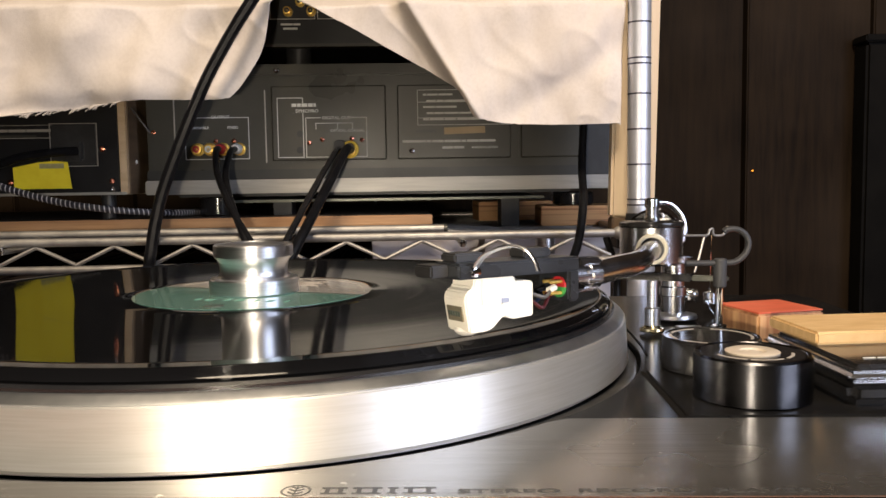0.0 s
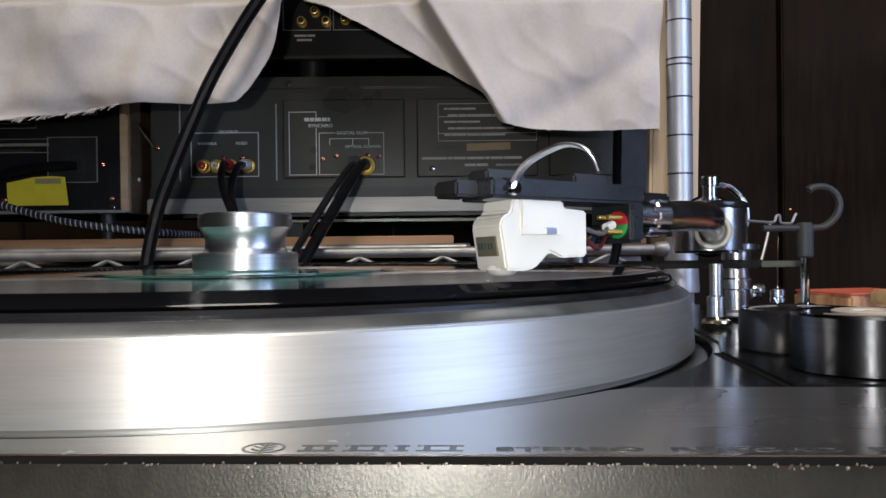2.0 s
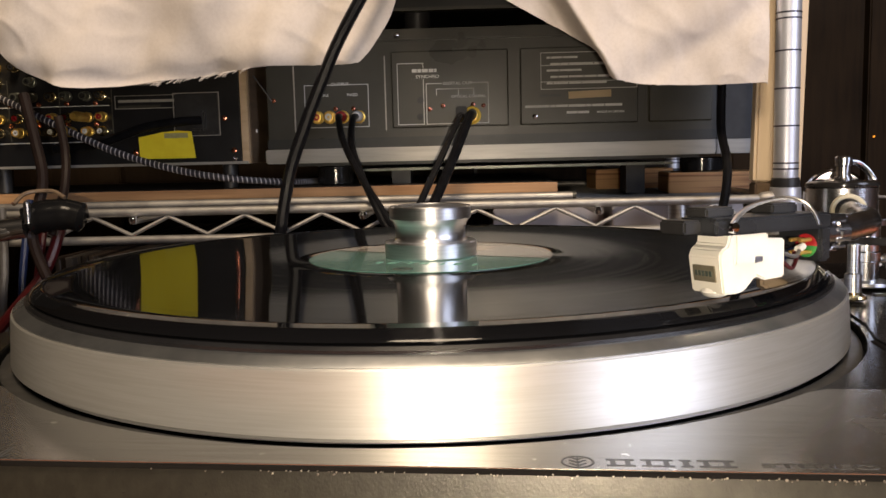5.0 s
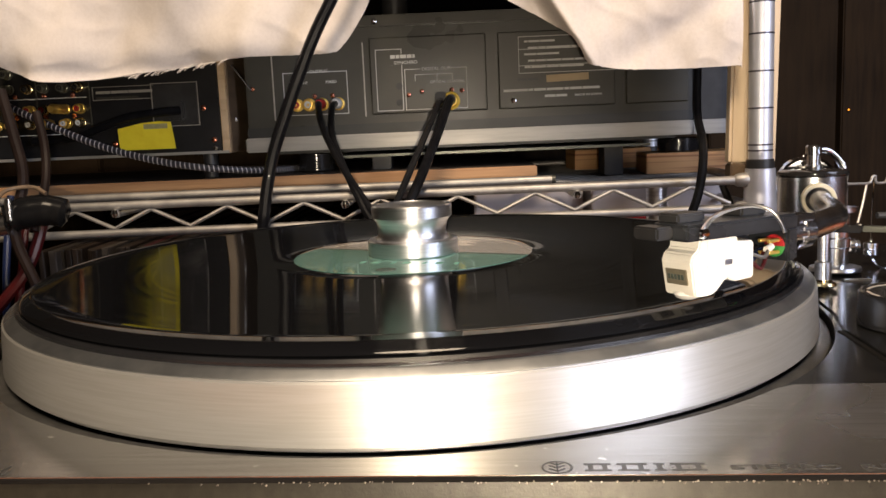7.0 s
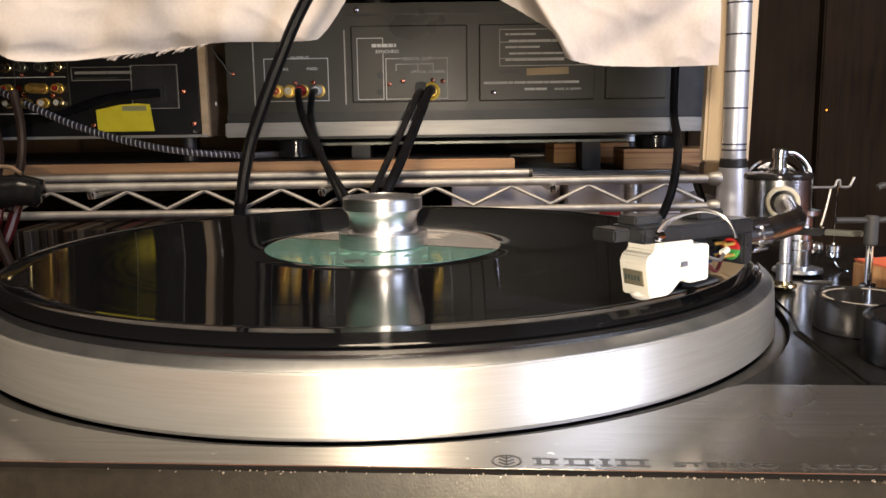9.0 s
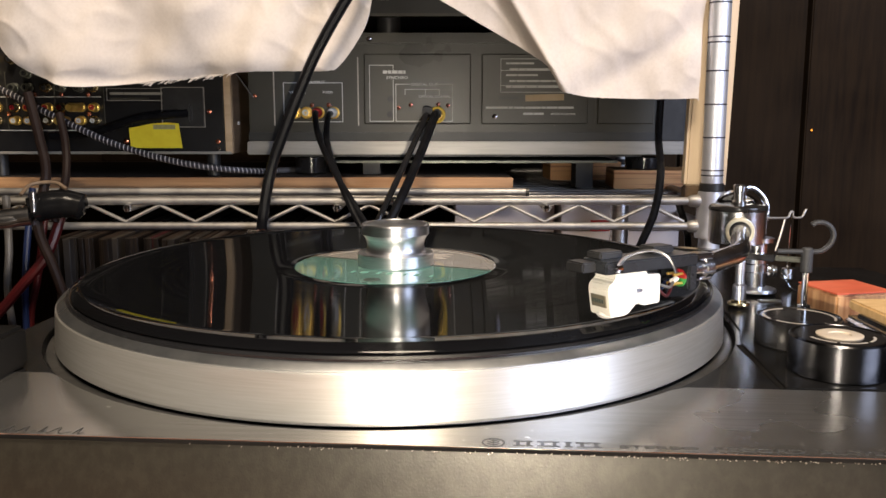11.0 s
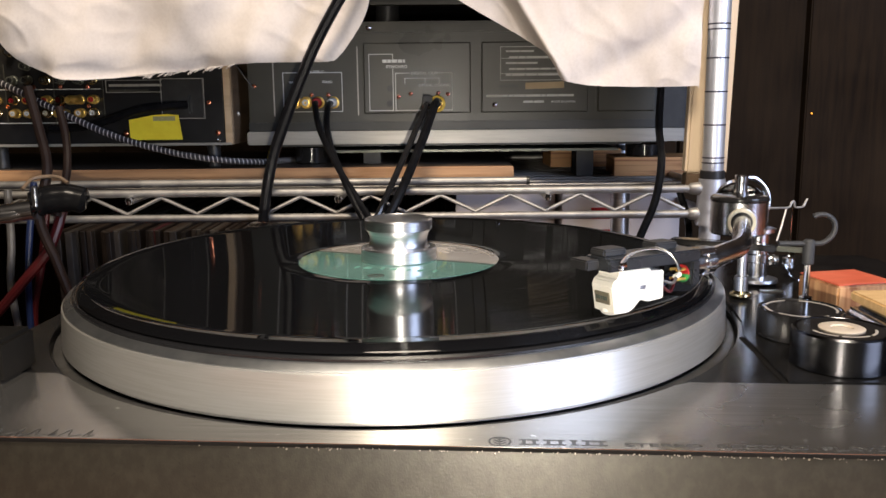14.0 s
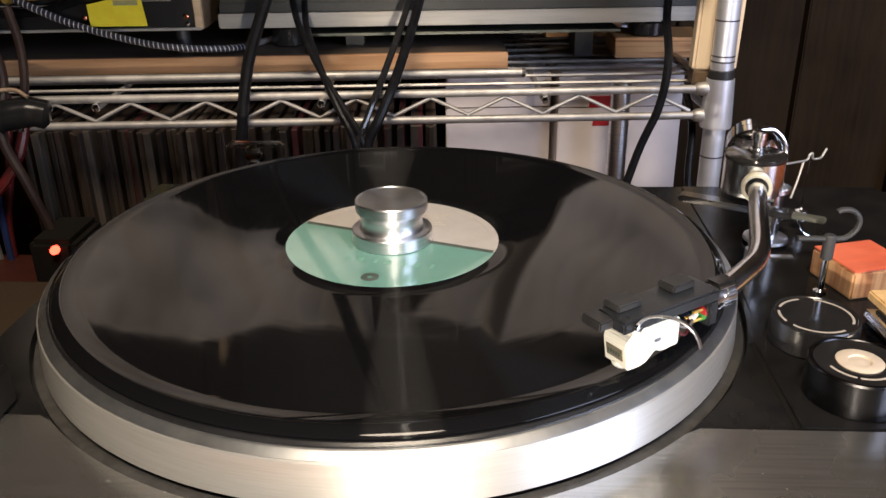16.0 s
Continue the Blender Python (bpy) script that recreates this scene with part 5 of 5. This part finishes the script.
left_cloth = cloth("cloth", [(-0.345, 0.200), (-0.336, 0.168), (-0.322, 0.148), (-0.300, 0.136), (-0.278, 0.1300), (-0.22, 0.1345), (-0.16, 0.1405), (-0.115, 0.1425), (-0.085, 0.1425), (-0.0760, 0.1455), (-0.064, 0.160), (-0.053, 0.178), (-0.0485, 0.195), (-0.0462, 0.215), (-0.046, 0.235)],
                   [(-0.345, 0.262), (-0.05, 0.262)], "cream cotton cloth hanging over the equipment, frayed lower edge", fold_left)
threads = bmesh.new()
for k in range(60):
    tx = random.uniform(-0.225, -0.150)
    tz = 0.1345 + (tx + 0.22) * 0.10
    ty = fold_left(tx, tz) - 0.001
    ln = random.uniform(0.004, 0.010)
    join(threads, tube([(tx, ty, tz + 0.0015), (tx - ln * 0.5, ty - 0.0004, tz - 0.0006), (tx - ln, ty - 0.001, tz - random.uniform(0.001, 0.004))], 0.00022, 4, 3))
tagged(part("frayed_thread", threads, M_cloth, left_cloth, "loose frayed threads"), kind="stuff")
cloth("cloth", [(-0.040, 0.225), (-0.018, 0.2080), (0.010, 0.1925), (0.035, 0.178), (0.060, 0.1640), (0.0815, 0.1495), (0.0900, 0.1385), (0.0965, 0.1275), (0.105, 0.1245), (0.122, 0.1220), (0.150, 0.1210), (0.180, 0.1208), (0.2000, 0.1212), (0.2022, 0.1218), (0.2030, 0.150), (0.2060, 0.190), (0.2075, 0.235)],
      [(-0.06, 0.262), (0.21, 0.262)], "cream cotton cloth hanging beside the post, folded over itself", fold_right)

# ---- under the shelf ----
low = thing("wire_shelf", "lower shelf holding record sleeves and boxes", "shelf", BACK)
part("deck", box(-0.62, 0.226, 0.02, 0.36, -0.309, -0.299, 0.001), M_shelf_wire, low)
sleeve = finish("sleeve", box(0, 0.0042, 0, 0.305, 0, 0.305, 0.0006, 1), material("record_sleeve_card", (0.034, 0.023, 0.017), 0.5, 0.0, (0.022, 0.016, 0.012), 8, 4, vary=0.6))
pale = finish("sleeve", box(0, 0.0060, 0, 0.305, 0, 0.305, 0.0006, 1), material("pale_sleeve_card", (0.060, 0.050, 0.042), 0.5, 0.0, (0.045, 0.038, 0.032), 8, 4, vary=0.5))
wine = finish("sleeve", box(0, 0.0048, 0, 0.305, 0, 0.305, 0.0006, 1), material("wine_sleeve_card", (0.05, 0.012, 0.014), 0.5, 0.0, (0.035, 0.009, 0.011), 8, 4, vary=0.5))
x = -0.32
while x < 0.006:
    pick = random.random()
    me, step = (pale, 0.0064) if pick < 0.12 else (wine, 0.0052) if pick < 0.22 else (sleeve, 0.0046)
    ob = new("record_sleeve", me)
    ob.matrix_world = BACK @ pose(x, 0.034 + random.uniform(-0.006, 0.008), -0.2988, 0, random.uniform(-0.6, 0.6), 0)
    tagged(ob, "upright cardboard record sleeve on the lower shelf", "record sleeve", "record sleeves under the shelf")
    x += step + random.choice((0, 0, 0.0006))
for px, w, h, d in ((0.016, 0.092, 0.330, 0.11), (0.112, 0.106, 0.334, 0.09)):
    carton = thing("cardboard_box", "pale cardboard box on the lower shelf", "box", BACK @ pose(px, d, -0.299))
    part("carton", box(0, w, 0, 0.21, 0, h, 0.001), M_card, carton)
    part("flap_line", box(0, w, -0.0004, 0.001, h - 0.030, h - 0.0292, 0), M_boardtop, carton)
    if px > 0.05:
        part("red_mark", box(0.030, 0.052, -0.0005, 0.001, h - 0.046, h - 0.040, 0), M_red, carton)
        part("red_mark", box(0.026, 0.060, -0.0005, 0.001, h - 0.030, h - 0.020, 0), M_red, carton, "faded red print")

solo("support_post", lathe([(0, -0.299), (0.0080, -0.299), (0.0080, 0.0366), (0, 0.0366)], 24), M_satin, "dull steel post between the two shelves", "post", BACK @ pose(0.1560, 0.052, 0))

# ---- beside the shelf ----
stand = thing("microphone_stand", "black clamp on a chrome arm reaching in beside the platter", "stand clamp", SIDE @ pose(-0.2570, 0.190, 0.0422))
part("arm_tube", tube([(-0.30, -0.046, -0.016), (-0.075, -0.024, -0.011), (-0.036, -0.014, -0.0060)], 0.0056, 16, 3), M_housing, stand)
part("arm_ferrule", tube([(-0.056, -0.0185, -0.0085), (-0.034, -0.0135, -0.0058)], 0.0072, 18, 2), M_housing, stand)
part("clamp", tube([(-0.038, -0.012, -0.005), (-0.033, -0.010, -0.002), (-0.024, -0.006, 0.0010), (-0.012, -0.002, 0.0015), (0.0, 0, -0.0015)], [0.006, 0.0100, 0.0108, 0.0106, 0.0100, 0.006], 20, 5), M_deck, stand, "glossy black plastic clamp")
part("tie", tube([(-0.036, -0.022, 0.010), (-0.034, -0.010, 0.0165), (-0.020, -0.004, 0.0175), (-0.010, -0.006, 0.0130)], 0.0014, 8, 5), M_brownwood, stand, "tan tie round the clamp")
part("clip", box(-0.0315, -0.0275, -0.020, -0.016, -0.004, 0.012, 0.001), M_satin, stand)
cable("brown cable hanging from the clamp", [(-0.300, 0.200, 0.125), (-0.292, 0.196, 0.095), (-0.2850, 0.190, 0.0651), (-0.2890, 0.180, 0.030), (-0.2760, 0.176, -0.005), (-0.258, 0.172, -0.055), (-0.240, 0.170, -0.10)], 0.0036, M_cable_brown, SIDE)
cable("brown cable hanging from the clamp", [(-0.285, 0.215, 0.110), (-0.279, 0.210, 0.085), (-0.276, 0.200, 0.060), (-0.2800, 0.188, 0.030)], 0.0030, M_cable_brown, SIDE)
cable("white cable hanging beside the table", [(-0.344, 0.232, 0.034), (-0.3415, 0.226, -0.008), (-0.3430, 0.222, -0.045), (-0.338, 0.222, -0.10), (-0.335, 0.225, -0.17)], 0.0030, M_cable_white)
cable("blue cable hanging beside the table", [(-0.3215, 0.232, 0.040), (-0.3230, 0.224, 0.008), (-0.3262, 0.220, -0.030), (-0.3285, 0.220, -0.068), (-0.330, 0.222, -0.14)], 0.0026, M_cable_blue)
cable("red cable hanging beside the table", [(-0.3085, 0.232, 0.036), (-0.3115, 0.226, 0.008), (-0.3180, 0.224, -0.030), (-0.3270, 0.224, -0.068), (-0.330, 0.226, -0.14)], 0.0028, M_cable_red)
cable("red cable slanting down beside the table", [(-0.2940, 0.230, 0.030), (-0.3030, 0.216, -0.008), (-0.3220, 0.208, -0.034), (-0.3540, 0.205, -0.068), (-0.405, 0.205, -0.11)], 0.0040, M_cable_red)
solo("indicator_lamp", lathe([(0, 0.0), (0.0026, 0.0008), (0.0032, 0.003), (0.0026, 0.006), (0, 0.007)], 16), M_led, "small glowing red indicator lamp", "indicator", pose(-0.2587, 0.1655, -0.057, 90))
unit = thing("power_strip", "dark power strip under the shelf", "power strip", pose(-0.2587, 0.1650, -0.0918))
part("body", box(-0.022, 0.012, 0, 0.05, 0, 0.040, 0.004), M_cabinet, unit)
speaker = thing("speaker_cabinet", "tall black cabinet beside the wooden wall", "cabinet", pose(0.620, 0.79, FLOOR))
part("body", box(0, 0.36, 0, 0.04, 0, 1.022, 0.004), M_cabinet, speaker)
part("top_board", box(-0.002, 0.362, -0.002, 0.042, 1.022, 1.032, 0.002), M_cabinet, speaker)
solo("indicator_lamp", lathe([(0, 0.0), (0.0011, 0.0004), (0.0014, 0.0016), (0, 0.0025)], 12), M_led_orange, "tiny orange indicator lamp on the wall", "indicator", pose(0.486, 0.832, 0.075, 90))
